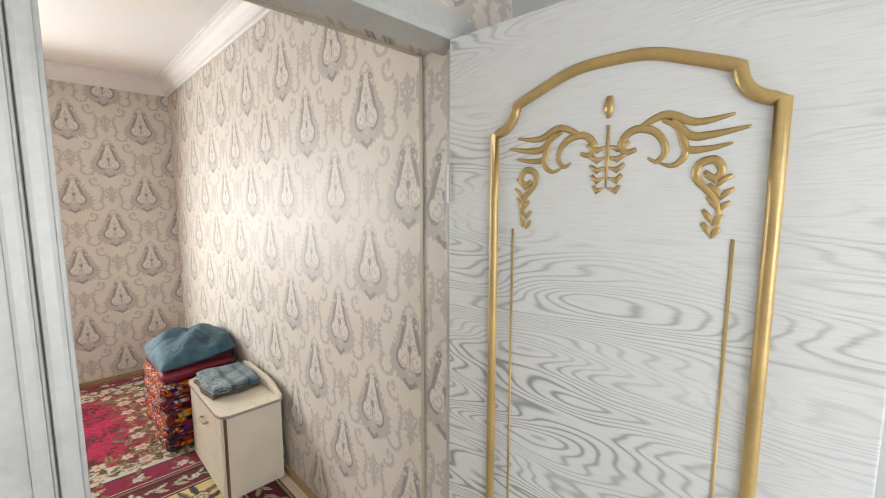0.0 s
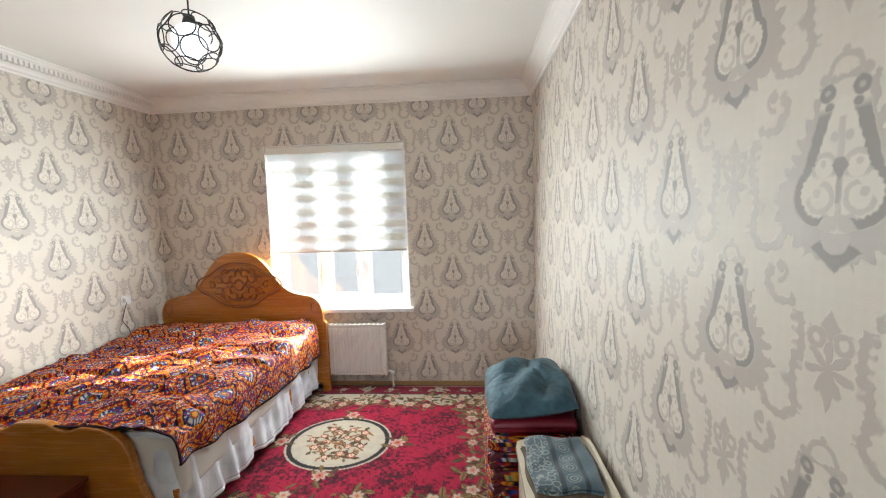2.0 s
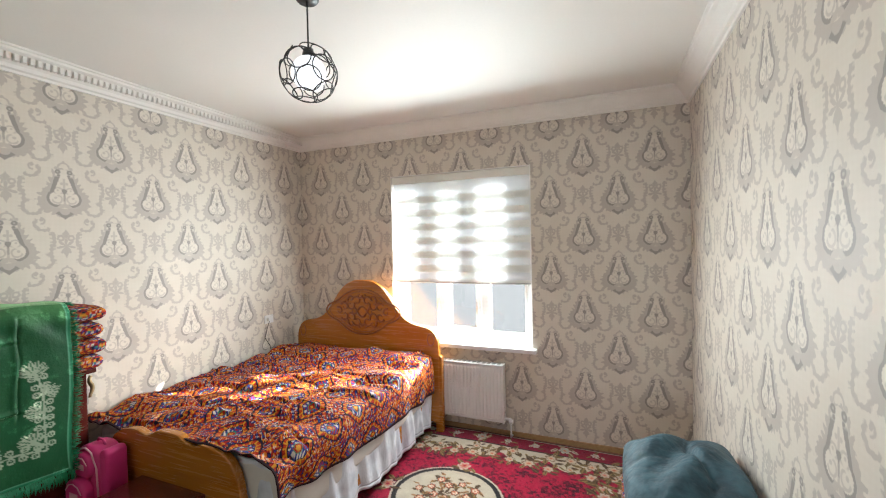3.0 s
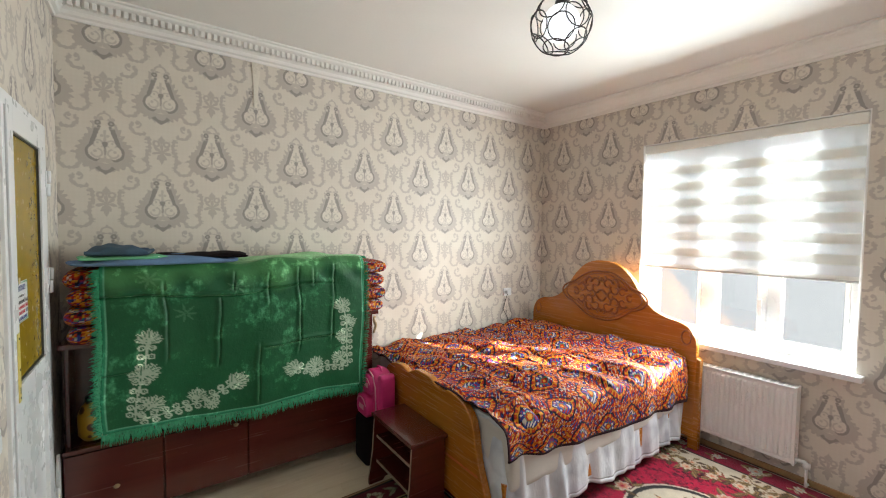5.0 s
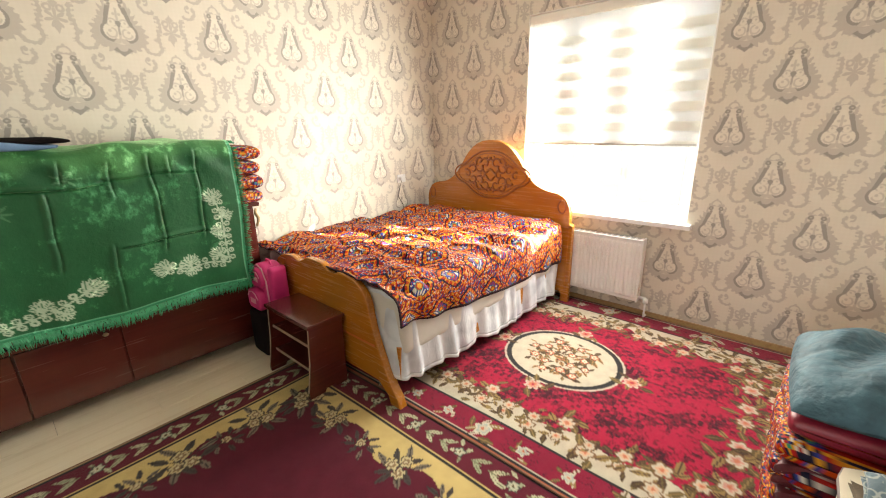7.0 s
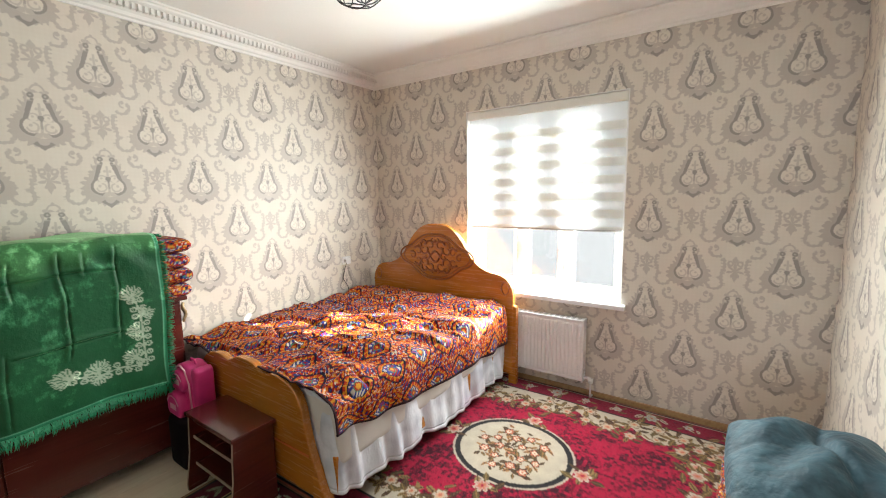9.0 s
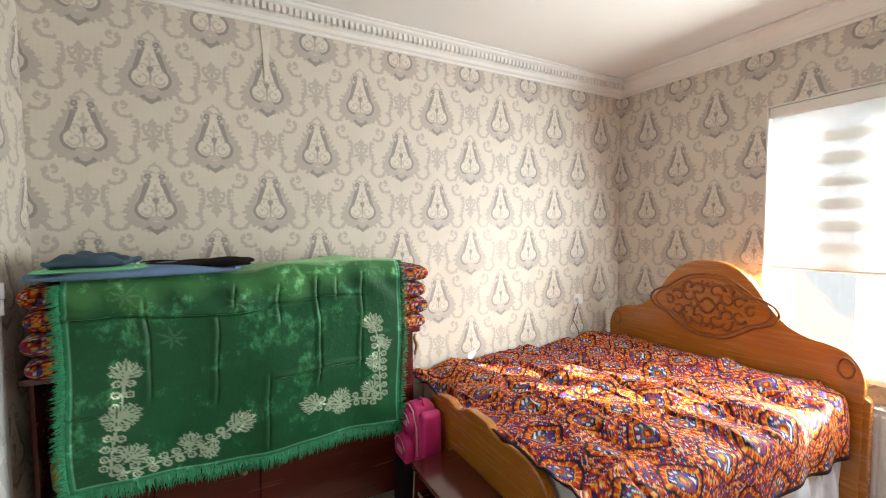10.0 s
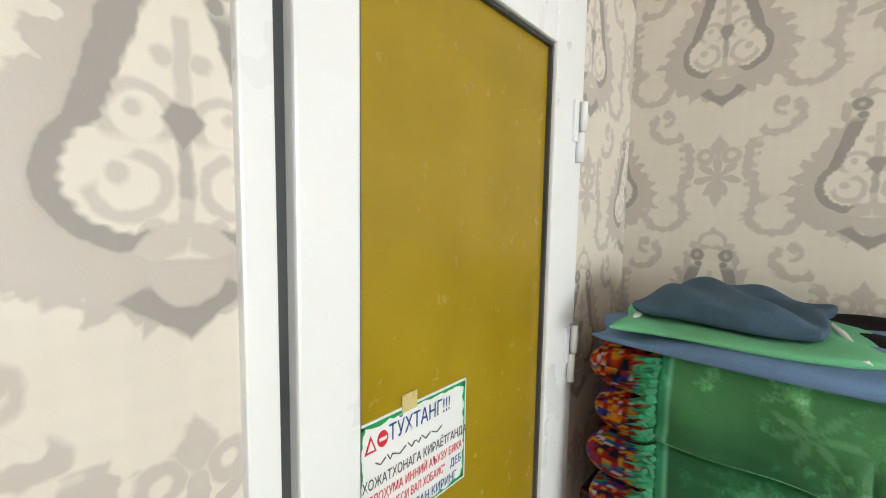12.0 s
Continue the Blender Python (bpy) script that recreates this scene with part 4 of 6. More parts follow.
def rug_red(w, h):
    r = Cloth(w, h, 0.0075, MAGENTA)
    rnd = random.Random(3)
    X, Y = np.minimum(r.x, w - r.x), np.minimum(r.y, h - r.y)
    e = np.minimum(X, Y)
    spots = np.random.RandomState(4).rand(*r.x.shape)
    lump = np.kron(np.random.RandomState(6).rand(r.ny // 3 + 1, r.nx // 3 + 1), np.ones((3, 3)))[:r.ny, :r.nx]
    spots = 0.35 * spots + 0.65 * lump
    cloud = np.sin(r.x * 9 + 2 * np.sin(r.y * 5)) * np.sin(r.y * 8 + 2 * np.sin(r.x * 6)) + 0.6 * np.sin(r.x * 21 + r.y * 17)
    r.put(spots > 0.52 - 0.22 * cloud, (0.14, 0.004, 0.018))
    r.put(spots > 0.76 - 0.2 * cloud, (0.045, 0.004, 0.012))
    wave = 0.36 + 0.035 * np.sin(r.x * 19) + 0.035 * np.sin(r.y * 17)
    r.put(e < wave, CREAM)
    r.put(e < 0.205, BLACK)
    r.put(e < 0.19, (0.19, 0.006, 0.028))
    r.put((e < 0.19) & (spots > 0.85), MAROON)
    r.put(e < 0.032, CREAM)
    r.put(e < 0.024, BLACK)
    r.put(e < 0.008, ROSE)
    mx, my, a, b = w / 2, h / 2, 0.34, 0.385
    q = np.hypot((r.x - mx) / a, (r.y - my) / b)
    r.put(q < 1.04, CREAM)
    r.put(q < 1.0, BLACK)
    r.put(q < 0.91, CREAM)
    for k in range(4):
        an = k * math.pi / 2
        r.spray(mx + 0.40 * math.cos(an), my + 0.45 * math.sin(an), 0.055, an, (CREAM, PINK, ROSE, MAGENTA), LEAVES, rnd)
    for k in range(17):
        an, d = k * 2.4, 0.02 + 0.21 * math.sqrt(k / 17)
        r.spray(mx + d * math.cos(an), my + d * math.sin(an), 0.034 if k % 2 else 0.042, an, (BROWN, ROSE, (0.6, 0.5, 0.38), ROSE), [BROWN, OLIVE, (0.30, 0.15, 0.06)], rnd)
    n = 13
    for i in range(n):
        for x in (0.105, w - 0.105):
            r.spray(x, h * (i + 0.5) / n, 0.034 if i % 3 else 0.05, rnd.random() * 6, ((0.45, 0.42, 0.33), (0.30, 0.33, 0.30), CREAM, ROSE), LEAVES[:2] + [CREAM], rnd)
    for i in range(9):
        for y in (0.105, h - 0.105):
            r.spray(w * (i + 0.5) / 9, y, 0.034 if i % 3 else 0.05, rnd.random() * 6, ((0.45, 0.42, 0.33), (0.30, 0.33, 0.30), CREAM, ROSE), LEAVES[:2] + [CREAM], rnd)
    for i in range(17):
        for x in (0.30, 0.40, w - 0.30, w - 0.40):
            r.spray(x + rnd.uniform(-.05, .05), 0.3 + (h - 0.6) * i / 16, rnd.uniform(0.034, 0.062), rnd.random() * 6, ((0.16, 0.085, 0.04), CREAM, (0.5, 0.3, 0.2), ROSE), LEAVES, rnd)
    for i in range(9):
        for y in (0.30, 0.40, 0.52, h - 0.30, h - 0.40, h - 0.52):
            r.spray(0.36 + (w - 0.72) * i / 8 + rnd.uniform(-.05, .05), y, rnd.uniform(0.04, 0.068), rnd.random() * 6, ((0.16, 0.085, 0.04), CREAM, PINK, ROSE), LEAVES, rnd)
    return r


def rug_dark(w, h):
    r = Cloth(w, h, 0.0075, MAROON)
    rnd = random.Random(9)
    e = np.minimum(np.minimum(r.x, w - r.x), np.minimum(r.y, h - r.y))
    field = 0.40 + 0.05 * np.sin(r.x * 13) + 0.05 * np.sin(r.y * 13)
    GOLDC = (0.50, 0.37, 0.155)
    r.put(e < field, GOLDC)
    r.put(e < 0.215, BLACK)
    r.put(e < 0.20, GOLDC)
    r.put(e < 0.19, (0.10, 0.008, 0.02))
    r.put(e < 0.035, BLACK)
    r.put(e < 0.022, (0.30, 0.2, 0.1))
    dusk = [(0.055, 0.045, 0.042), (0.16, 0.13, 0.10), (0.035, 0.027, 0.027)]
    mist = [(0.30, 0.31, 0.20), (0.42, 0.40, 0.27), (0.16, 0.17, 0.10)]

    def trail(x0_, y0_, x1_, y1_, n_):
        """A leafy vine along the border, with a flower at every third knot."""
        an = math.atan2(y1_ - y0_, x1_ - x0_)
        for i in range(n_):
            f_ = (i + 0.5) / n_
            x_, y_ = x0_ + (x1_ - x0_) * f_, y0_ + (y1_ - y0_) * f_
            if i % 3 == 0:
                r.spray(x_, y_, 0.034, an, ((0.06, 0.06, 0.05), (0.36, 0.38, 0.28), (0.48, 0.44, 0.32), OLIVE), mist, rnd)
            else:
                for s_ in (-1, 1):
                    r.leaf(x_ + 0.028 * math.cos(an + s_ * 0.9), y_ + 0.028 * math.sin(an + s_ * 0.9), 0.046, 0.012, an + s_ * 0.5, mist[(i + s_) % 2], mist[2])
                r.leaf(x_, y_, 0.05, 0.004, an, mist[2])

    for x in (0.11, w - 0.11):
        trail(x, 0.1, x, h - 0.1, 27)
    for y in (0.11, h - 0.11):
        trail(0.1, y, w - 0.1, y, 17)

    def bouquet(x, y, size):
        for k_ in range(9):
            a_ = k_ * 0.698 + rnd.uniform(-0.2, 0.2)
            d_ = size * rnd.uniform(0.9, 1.35)
            r.leaf(x + d_ * math.cos(a_), y + d_ * math.sin(a_), size * 0.62, size * 0.2, a_ + rnd.uniform(-0.5, 0.5), dusk[k_ % 2], dusk[2])
        for k_ in range(3 if size > 0.06 else 1):
            a_ = k_ * 2.1 + rnd.random()
            r.flower(x + 0.5 * size * math.cos(a_) * (size > 0.06), y + 0.5 * size * math.sin(a_) * (size > 0.06), size * 0.55, 6, ((0.06, 0.045, 0.035), (0.46, 0.38, 0.22), (0.20, 0.13, 0.07), (0.5, 0.42, 0.28)), a_)

    for i in range(9):
        f_ = 0.42 + (h - 0.84) * i / 8
        for x in (0.375, w - 0.375):
            bouquet(x + rnd.uniform(-.02, .02), f_, 0.10 if i in (0, 8) else 0.058 + 0.02 * (i % 2))
    for i in range(1, 5):
        f_ = 0.42 + (w - 0.84) * i / 5
        for y in (0.375, h - 0.375):
            bouquet(f_, y + rnd.uniform(-.02, .02), 0.058 + 0.03 * (i % 2))
    return r


def suzani(w, h, step=0.0075, cell=0.24, seed=1):
    """Bright print: blue-hearted medallions in a red and orange tangle with yellow lines."""
    r = Cloth(w, h, step, (0.36, 0.035, 0.012))
    X, Y = r.x / cell, r.y / cell
    row = np.floor(Y * 1.2)
    fx = (X + 0.5 * (row % 2)) % 1 - 0.5
    fy = (Y * 1.2) % 1 - 0.5
    wob = 0.05 * np.sin(19 * X + 3 * np.sin(11 * Y)) + 0.04 * np.sin(25 * Y + 2 * np.sin(9 * X))
    rad = np.abs(fx) * 0.75 + np.abs(fy) * 0.75 + 0.45 * np.hypot(fx, fy) + wob * 0.3
    ang = np.arctan2(fy, fx)
    swirl = np.sin(21 * X + 3.5 * np.sin(9 * Y + seed)) * np.sin(19 * Y + 3.5 * np.sin(10 * X + seed))
    swirl2 = np.sin(33 * X + 3 * np.sin(13 * Y) + 2) * np.sin(29 * Y + 3 * np.sin(12 * X) + 1)
    swirl3 = np.sin(47 * X + 2.5 * np.sin(17 * Y) + 1) * np.sin(43 * Y + 2.5 * np.sin(19 * X))
    RED, ORANGE, YELLOW, BLUE, NAVY, WHITE, GREEN = (0.30, 0.008, 0.004), (0.44, 0.050, 0.004), (0.56, 0.24, 0.012), (0.022, 0.034, 0.20), (0.007, 0.006, 0.022), (0.50, 0.44, 0.38), (0.02, 0.20, 0.10)
    r.put(swirl > -2, ORANGE)
    r.put(swirl < 0.28, RED)
    r.put(swirl < -0.42, NAVY)
    r.put(swirl < -0.72, BLUE)
    r.put(np.abs(swirl - 0.28) < 0.06, YELLOW)
    r.put(swirl > 0.72, YELLOW)
    r.put(np.abs(swirl2 - 0.3) < 0.05, NAVY)
    r.put(swirl3 > 0.78, NAVY)
    r.put(swirl3 < -0.84, YELLOW)
    r.put(np.abs(swirl2 + 0.35) < 0.035, WHITE)
    r.put(swirl2 < -0.88, WHITE)
    r.put(np.abs(rad - 0.50) < 0.035, NAVY)
    r.put(rad < 0.465, RED)
    r.put((rad < 0.46) & (np.cos(ang * 14) > 0.55) & (rad > 0.36), YELLOW)
    r.put((rad < 0.43) & (np.cos(ang * 14 + 3.14) > 0.6) & (rad > 0.37), ORANGE)
    r.put(rad < 0.36, YELLOW)
    r.put(rad < 0.335, NAVY)
    r.put((rad < 0.315) & (np.cos(ang * 8) * 0.06 + rad < 0.30), BLUE)
    r.put((rad < 0.30) & (swirl2 > 0.40), WHITE)
    r.put((rad < 0.30) & (swirl2 < -0.55), RED)
    r.put(rad < 0.15, GREEN)
    r.put(rad < 0.12, RED)
    r.put(rad < 0.06, YELLOW)
    return r


RUGPILE = dyed("rug_pile", 0.95, 0.12, 330.0, 0.003, 0.1, 0.22)
PRINT = dyed("printed_satin", 0.62, 0.0, 180.0, 0.0008, 0.14, 0.08)


def lay_rug(name, x0, x1, y0, y1, z, canvas, label):
    root = thing(name, ((x0 + x1) / 2, (y0 + y1) / 2, z), label, "rug")
    xs, ys = np.linspace(x0, x1, canvas.nx), np.linspace(y0, y1, canvas.ny)
    X, Y = np.meshgrid(xs, ys)
    Z = z + 0.009 + 0.0015 * np.sin(X * 7.3 + 2 * np.sin(Y * 3)) + 0.001 * np.sin(Y * 9)
    edge = np.minimum(np.minimum(X - x0, x1 - X), np.minimum(Y - y0, y1 - Y))
    Z = np.where(edge < 1e-6, z, Z)
    Yw = Y + 0.006 * np.sin(X * 3.1)
    sheet("woven_face", np.stack([X + 0.008 * np.sin(Y * 2.3), Yw, Z], -1), canvas.c, RUGPILE, root)
    bind = plain(name + "_binding", (0.20, 0.10, 0.06), 0.9, 0.2, 20, 200, 0.001)
    for pts in ([(X_, Yw[j, i_], z + 0.004) for X_, j, i_ in [(xs[q], 0, q) for q in range(0, canvas.nx, 8)]], [(xs[q], Yw[-1, q], z + 0.004) for q in range(0, canvas.nx, 8)],
                [(x0 + 0.008 * math.sin(v * 2.3), v, z + 0.004) for v in ys[::8]], [(x1 + 0.008 * math.sin(v * 2.3), v, z + 0.004) for v in ys[::8]]):
        part("edge_binding", tube(pts, 0.0055, 6), bind, root, "overcast brown edge", True)
    return root


lay_rug("rug", -2.66, -0.86, -1.92, 1.0, 0.001, rug_dark(1.80, 2.92), "dark maroon rug with a golden floral border")
lay_rug("rug", -4.66, -2.64, -2.10, 0.97, 0.007, rug_red(2.02, 3.07), "magenta rug with a cream oval medallion and flowers")

# ---- bed ----
def bedwood():
    return oak("honey_wood", (0.34, 0.115, 0.010), (0.48, 0.180, 0.022), "y", 0.26, 0.6, False, 0.4)


HONEY = bedwood()
CARVE = plain("dark_carving", (0.27, 0.080, 0.008), 0.35, 0.15, 12, 90, 0.0004)
bed = thing("double_bed", (-3.55, -1.77, 0.0), "honey-coloured wooden double bed with carved headboard, made up", "bed")
HC = -1.765


def mirrored(keys, n=40):
    half = [(p.x, p.y) for p in smooth_line([(a, b, 0) for a, b in keys], n)]
    return [(HC - s, z) for s, z in reversed(half[1:])] + [(HC + s, z) for s, z in half]


hb_top = mirrored([(0, 1.40), (0.10, 1.392), (0.20, 1.345), (0.29, 1.255), (0.38, 1.125), (0.47, 1.035), (0.57, 0.99), (0.68, 0.97), (0.75, 0.935), (0.795, 0.87), (0.81, 0.80)])
hb = part("headboard", prism([(HC - 0.805, 0.10), *hb_top, (HC + 0.805, 0.10)], "x", -4.565, -4.512, 0.010), HONEY, bed)
MC = 1.085


def ogee(scale):
    """The pointed, lobed frame of the carved field."""
    out = []
    for k in range(96):
        a_ = k * math.pi / 48
        r_ = 1 + 0.07 * math.cos(4 * a_) + 0.05 * abs(math.cos(3 * a_)) + 0.10 * max(0, abs(math.cos(a_)) - 0.86) / 0.14
        out.append((-4.511, HC + 0.335 * scale * r_ * math.cos(a_), MC + 0.195 * scale * r_ * math.sin(a_)))
    return out


part("carved_border", tube(ogee(1.04), 0.0085, 6, closed=True), CARVE, hb, "darker carved border line", True)
part("carved_border", tube(ogee(0.93), 0.0045, 6, closed=True), CARVE, hb, "darker carved border line", True)
part("carved_boss", tube([(-4.511, HC + 0.05 * math.cos(k * 0.5236) * (1 + 0.25 * math.cos(k * 2.0944)), MC + 0.05 * math.sin(k * 0.5236)) for k in range(12)], 0.011, 6, closed=True), CARVE, hb, "dark carved boss", True)
for s in (-1, 1):
    for cy, cz, r, st, sweep in ((0.060, 0.105, 0.052, 0.2, 5.6), (0.060, -0.095, 0.050, 6.0, -5.6), (0.135, 0.060, 0.050, 2.6, 5.4), (0.135, -0.055, 0.050, 3.7, -5.4), (0.205, 0.045, 0.046, 0.5, 5.6), (0.205, -0.045, 0.046, 5.8, -5.6), (0.272, 0.0, 0.040, 1.0, 5.6), (0.025, 0.160, 0.030, 3.1, 4.8), (0.025, -0.150, 0.030, 3.1, -4.8), (0.125, 0.125, 0.034, 0.0, 5.2), (0.125, -0.118, 0.034, 0.0, -5.2), (0.095, 0.0, 0.040, 1.5, 5.4), (0.185, 0.100, 0.026, 2.0, 5.0), (0.185, -0.098, 0.026, 4.0, -5.0)):
        pts = [(-4.511, HC + s * (cy + r * (1 - 0.68 * k / 22) * math.cos(st + sweep * k / 22)), MC + cz + r * (1 - 0.68 * k / 22) * math.sin(st + sweep * k / 22)) for k in range(23)]
        part("carved_scroll", tube(pts, 0.0095, 6, taper=[1.25 - 0.8 * k / 22 for k in range(23)]), CARVE, hb, "dark carved scroll", True)
    pts = [(-4.511, HC + s * (0.735 + 0.035 * math.cos(a * 0.6283)), 0.86 + 0.055 * math.sin(a * 0.6283)) for a in range(10)]
    part("carved_rosette", tube(pts, 0.006, 6, closed=True), CARVE, hb, "dark carved rosette", True)
    part("headboard_post", prism([(HC + s * 0.835, 0.0), (HC + s * 0.765, 0.0), (HC + s * 0.765, 0.60), (HC + s * 0.81, 0.72), (HC + s * 0.835, 0.70)], "x", -4.575, -4.520, 0.008), HONEY, bed)
fb_top = mirrored([(0, 0.742), (0.08, 0.738), (0.13, 0.715), (0.19, 0.698), (0.27, 0.716), (0.35, 0.710), (0.42, 0.69), (0.48, 0.65), (0.515, 0.59), (0.535, 0.50), (0.56, 0.40), (0.615, 0.27), (0.68, 0.13)])
part("footboard", prism([(HC - 0.66, 0.12), *fb_top, (HC + 0.66, 0.12)], "x", -2.632, -2.585, 0.010), HONEY, bed)
part("inlay_strip", box(-2.584, -2.581, HC - 0.56, HC + 0.56, 0.335, 0.347), plain("red_inlay", (0.50, 0.10, 0.01), 0.4), bed, "thin orange inlay strip")
for s in (-1, 1):
    part("foot_leg", prism([(HC + s * 0.58, 0.121), (HC + s * 0.655, 0.06), (HC + s * 0.672, 0.0085), (HC + s * 0.752, 0.0085), (HC + s * 0.735, 0.06), (HC + s * 0.69, 0.125), (HC + s * 0.628, 0.24), (HC + s * 0.58, 0.24)], "x", -2.636, -2.580, 0.008), HONEY, bed)
    part("side_rail", box(-4.51, -2.633, HC + s * 0.70 - 0.014, HC + s * 0.70 + 0.014, 0.16, 0.36, 0.004), HONEY, bed)
mat = plain("mattress_ticking", (0.62, 0.60, 0.58), 0.8, 0.06, 8, 200, 0.002)
mattress = thing("mattress", (-3.57, HC, 0.36), "thick pale mattress lying in the bed", "mattress")
part("core", box(-4.50, -2.645, HC - 0.735, HC + 0.735, 0.30, 0.655, 0.05, seg=4), mat, mattress, smooth=True)

# satin valance: hangs along the open side and round the foot corner
def satin():
    m, nt, p = material("white_satin")
    a = noise_of(nt, 5.0, 3.0)
    v = nt.nodes.new("ShaderNodeTexVoronoi")
    v.inputs["Scale"].default_value = 6.0
    nt.links.new(coords(nt), v.inputs["Vector"])
    k = (((E(nt, v.outputs["Distance"]) * 9.0).sin() * 0.4 + a - 0.2) * 1.2).clamp()
    nt.links.new(mix(nt, k, (0.70, 0.745, 0.83), (0.48, 0.52, 0.61)), p.inputs["Base Color"])
    p.inputs["Roughness"].default_value = 0.24
    p.inputs["Sheen Weight"].default_value = 0.3
    bump(nt, p, noise_of(nt, 11.0, 4.0, 0.6, None, (1, 1, 0.45)), 0.8, 0.012)
    return m


SATIN = satin()
L = 2.22
s = np.linspace(0, L, 360)
t = np.linspace(0, 1, 44)
S, Tt = np.meshgrid(s, t)
amp = 0.005 + 0.020 * Tt
fold = np.sin(S * 31 + 3.5 * np.sin(S * 3.7) + 2.5 * Tt) * 0.5 + np.sin(S * 15 + 1.0 + 2 * np.sin(S * 2.2) - 2.2 * Tt) * 0.5 + np.sin(S * 61 + 4 * np.sin(S * 2.9) + 3 * Tt) * 0.25
run = np.clip(S, 0, 1.84)
corner = np.clip((S - 1.84) / 0.10, 0, 1)       # quarter turn at the foot
back = np.clip(S - 1.94, 0, None)
ca = corner * math.pi / 2
flare = 0.022 * Tt
xx = -4.545 + run + (0.055 + flare) * np.sin(ca) + amp * fold * np.sin(ca) * 0.4
yy = -1.048 - 0.05 * (1 - np.cos(ca)) - back + flare * np.cos(ca) + amp * fold * np.cos(ca)
bottom = 0.085 + 0.075 * np.clip((S - 0.9) / 1.0, 0, 1) ** 1.5 + 0.012 * np.sin(S * 6.1) + 0.008 * np.sin(S * 17)
zz = 0.66 - Tt * (0.66 - bottom)
valance = thing("valance", (-3.5, HC + 0.77, 0.6), "white satin bed skirt hanging in gathers", "bed skirt")
PV = np.stack([xx, yy, zz], -1)
sheet("satin_drop", PV[:-2], None, SATIN, valance, thick=0.002)
sheet("hem", PV[-3:], None, SATIN, valance, "stitched satin hem", thick=0.004)

# the printed cover
can = suzani(2.10, 1.86, step=0.0055, cell=0.29)
U, V = can.x, can.y                       # u along the bed from the head, v across from the wall side
X = -4.50 + U * 0.906
Y0 = -2.61 + V
edge = -1.035 + 0.006 * np.sin(U * 9)
hang = np.clip(Y0 - edge, 0, None)
full = 1.86 - 2.61 - edge
rnd = np.random.RandomState(2)
wr = np.zeros_like(U)
for k in range(14):
    ang, fr, ph = rnd.uniform(-0.5, 1.3), rnd.uniform(9, 34), rnd.uniform(0, 6)
    wr += np.sin((U * math.cos(ang) + V * math.sin(ang)) * fr + 2.2 * np.sin(V * rnd.uniform(2, 6) + ph) + ph) * 0.072 / fr
for k in range(9):                        # sharp pulled creases
    ang, fr, ph = rnd.uniform(0.2, 1.5), rnd.uniform(4, 9), rnd.uniform(0, 6)
    line = np.sin((U * math.cos(ang) + V * math.sin(ang)) * fr + 1.6 * np.sin(V * rnd.uniform(1, 4) - U * rnd.uniform(1, 3) + ph))
    gate = np.clip(np.sin(U * rnd.uniform(2, 5) + V * rnd.uniform(2, 5) + ph), 0, 1)
    wr += 0.017 * np.clip(1 - np.abs(line) * 4.0, 0, 1) ** 1.5 * gate * (1 if k % 3 else -1)
hem_z = 0.385 + 0.125 * np.clip(U / 2.0, 0, 1) ** 2.2 + 0.006 * np.sin(U * 13)
f = np.clip(hang / full, 0, 1)
Y = np.where(hang > 0, edge + 0.030 * (1 - np.exp(-hang * 22)) + 0.012 * f * np.sin(U * 19 + 2 * np.sin(U * 3)) + 0.006, Y0)
top_z = 0.706 + wr - 0.022 * np.clip((Y0 + 1.20) / 0.17, 0, 1) ** 2
Z = np.where(hang > 0, top_z - (top_z - hem_z) * f ** 0.94, top_z)
Z = Z + (0.05 * np.exp(-((U - 0.16) / 0.16) ** 2) - 0.02 * np.clip((U - 1.75) / 0.3, 0, 1)) * (1 - f)
Z = Z + 0.030 * np.clip((U - 1.8) / 0.25, 0, 1) * np.exp(-((Y0 - HC) / 0.4) ** 2) * (1 - f)
can.put((V > 1.842) | (U > 2.085), (0.03, 0.012, 0.02))
cover = thing("bed_cover", (-3.5, HC, 0.70), "rumpled orange and red printed bed cover with blue medallions", "bed cover")
PCV = np.stack([X, Y, Z], -1)
sheet("printed_cloth", PCV[:-4], can.c[:-4], PRINT, cover, thick=0.006)
sheet("hem", PCV[-5:], can.c[-5:] * 0.6, PRINT, cover, "dark stitched hem", thick=0.009)

# ---- socket with a cable ----
so = thing("wall_socket", (-4.19, YS, 1.03), "white wall socket with a plugged-in cable", "socket")
part("plate", box(-4.245, -4.135, YS, YS + 0.011, 0.985, 1.065, 0.003), PVC, so)
for x in (-4.217, -4.163):
    part("socket_well", lathe([(0.0, 0.0), (0.020, 0.0), (0.020, 0.004), (0.017, 0.004), (0.015, 0.001), (0.0, 0.001)], (0, 0, 0), 18), ALU, so).matrix_local = Matrix.Translation((x + 4.19, 0.0112, -0.005)) @ Euler((radians(-90), 0, 0)).to_matrix().to_4x4()
part("plug", box(-4.178, -4.148, YS + 0.016, YS + 0.048, 1.010, 1.043, 0.006), PVC, so)
part("cable", tube([(-4.163, YS + 0.04, 1.010), (-4.14, YS + 0.035, 0.95), (-4.13, YS + 0.012, 0.85), (-4.19, YS + 0.012, 0.76), (-4.23, YS + 0.012, 0.60)], 0.003, 6), DARKMETAL, so, smooth=True)
tp = thing("hanging_tape", (-1.775, YS, 2.5), "pale strip of tape hanging from the cornice", "tape")
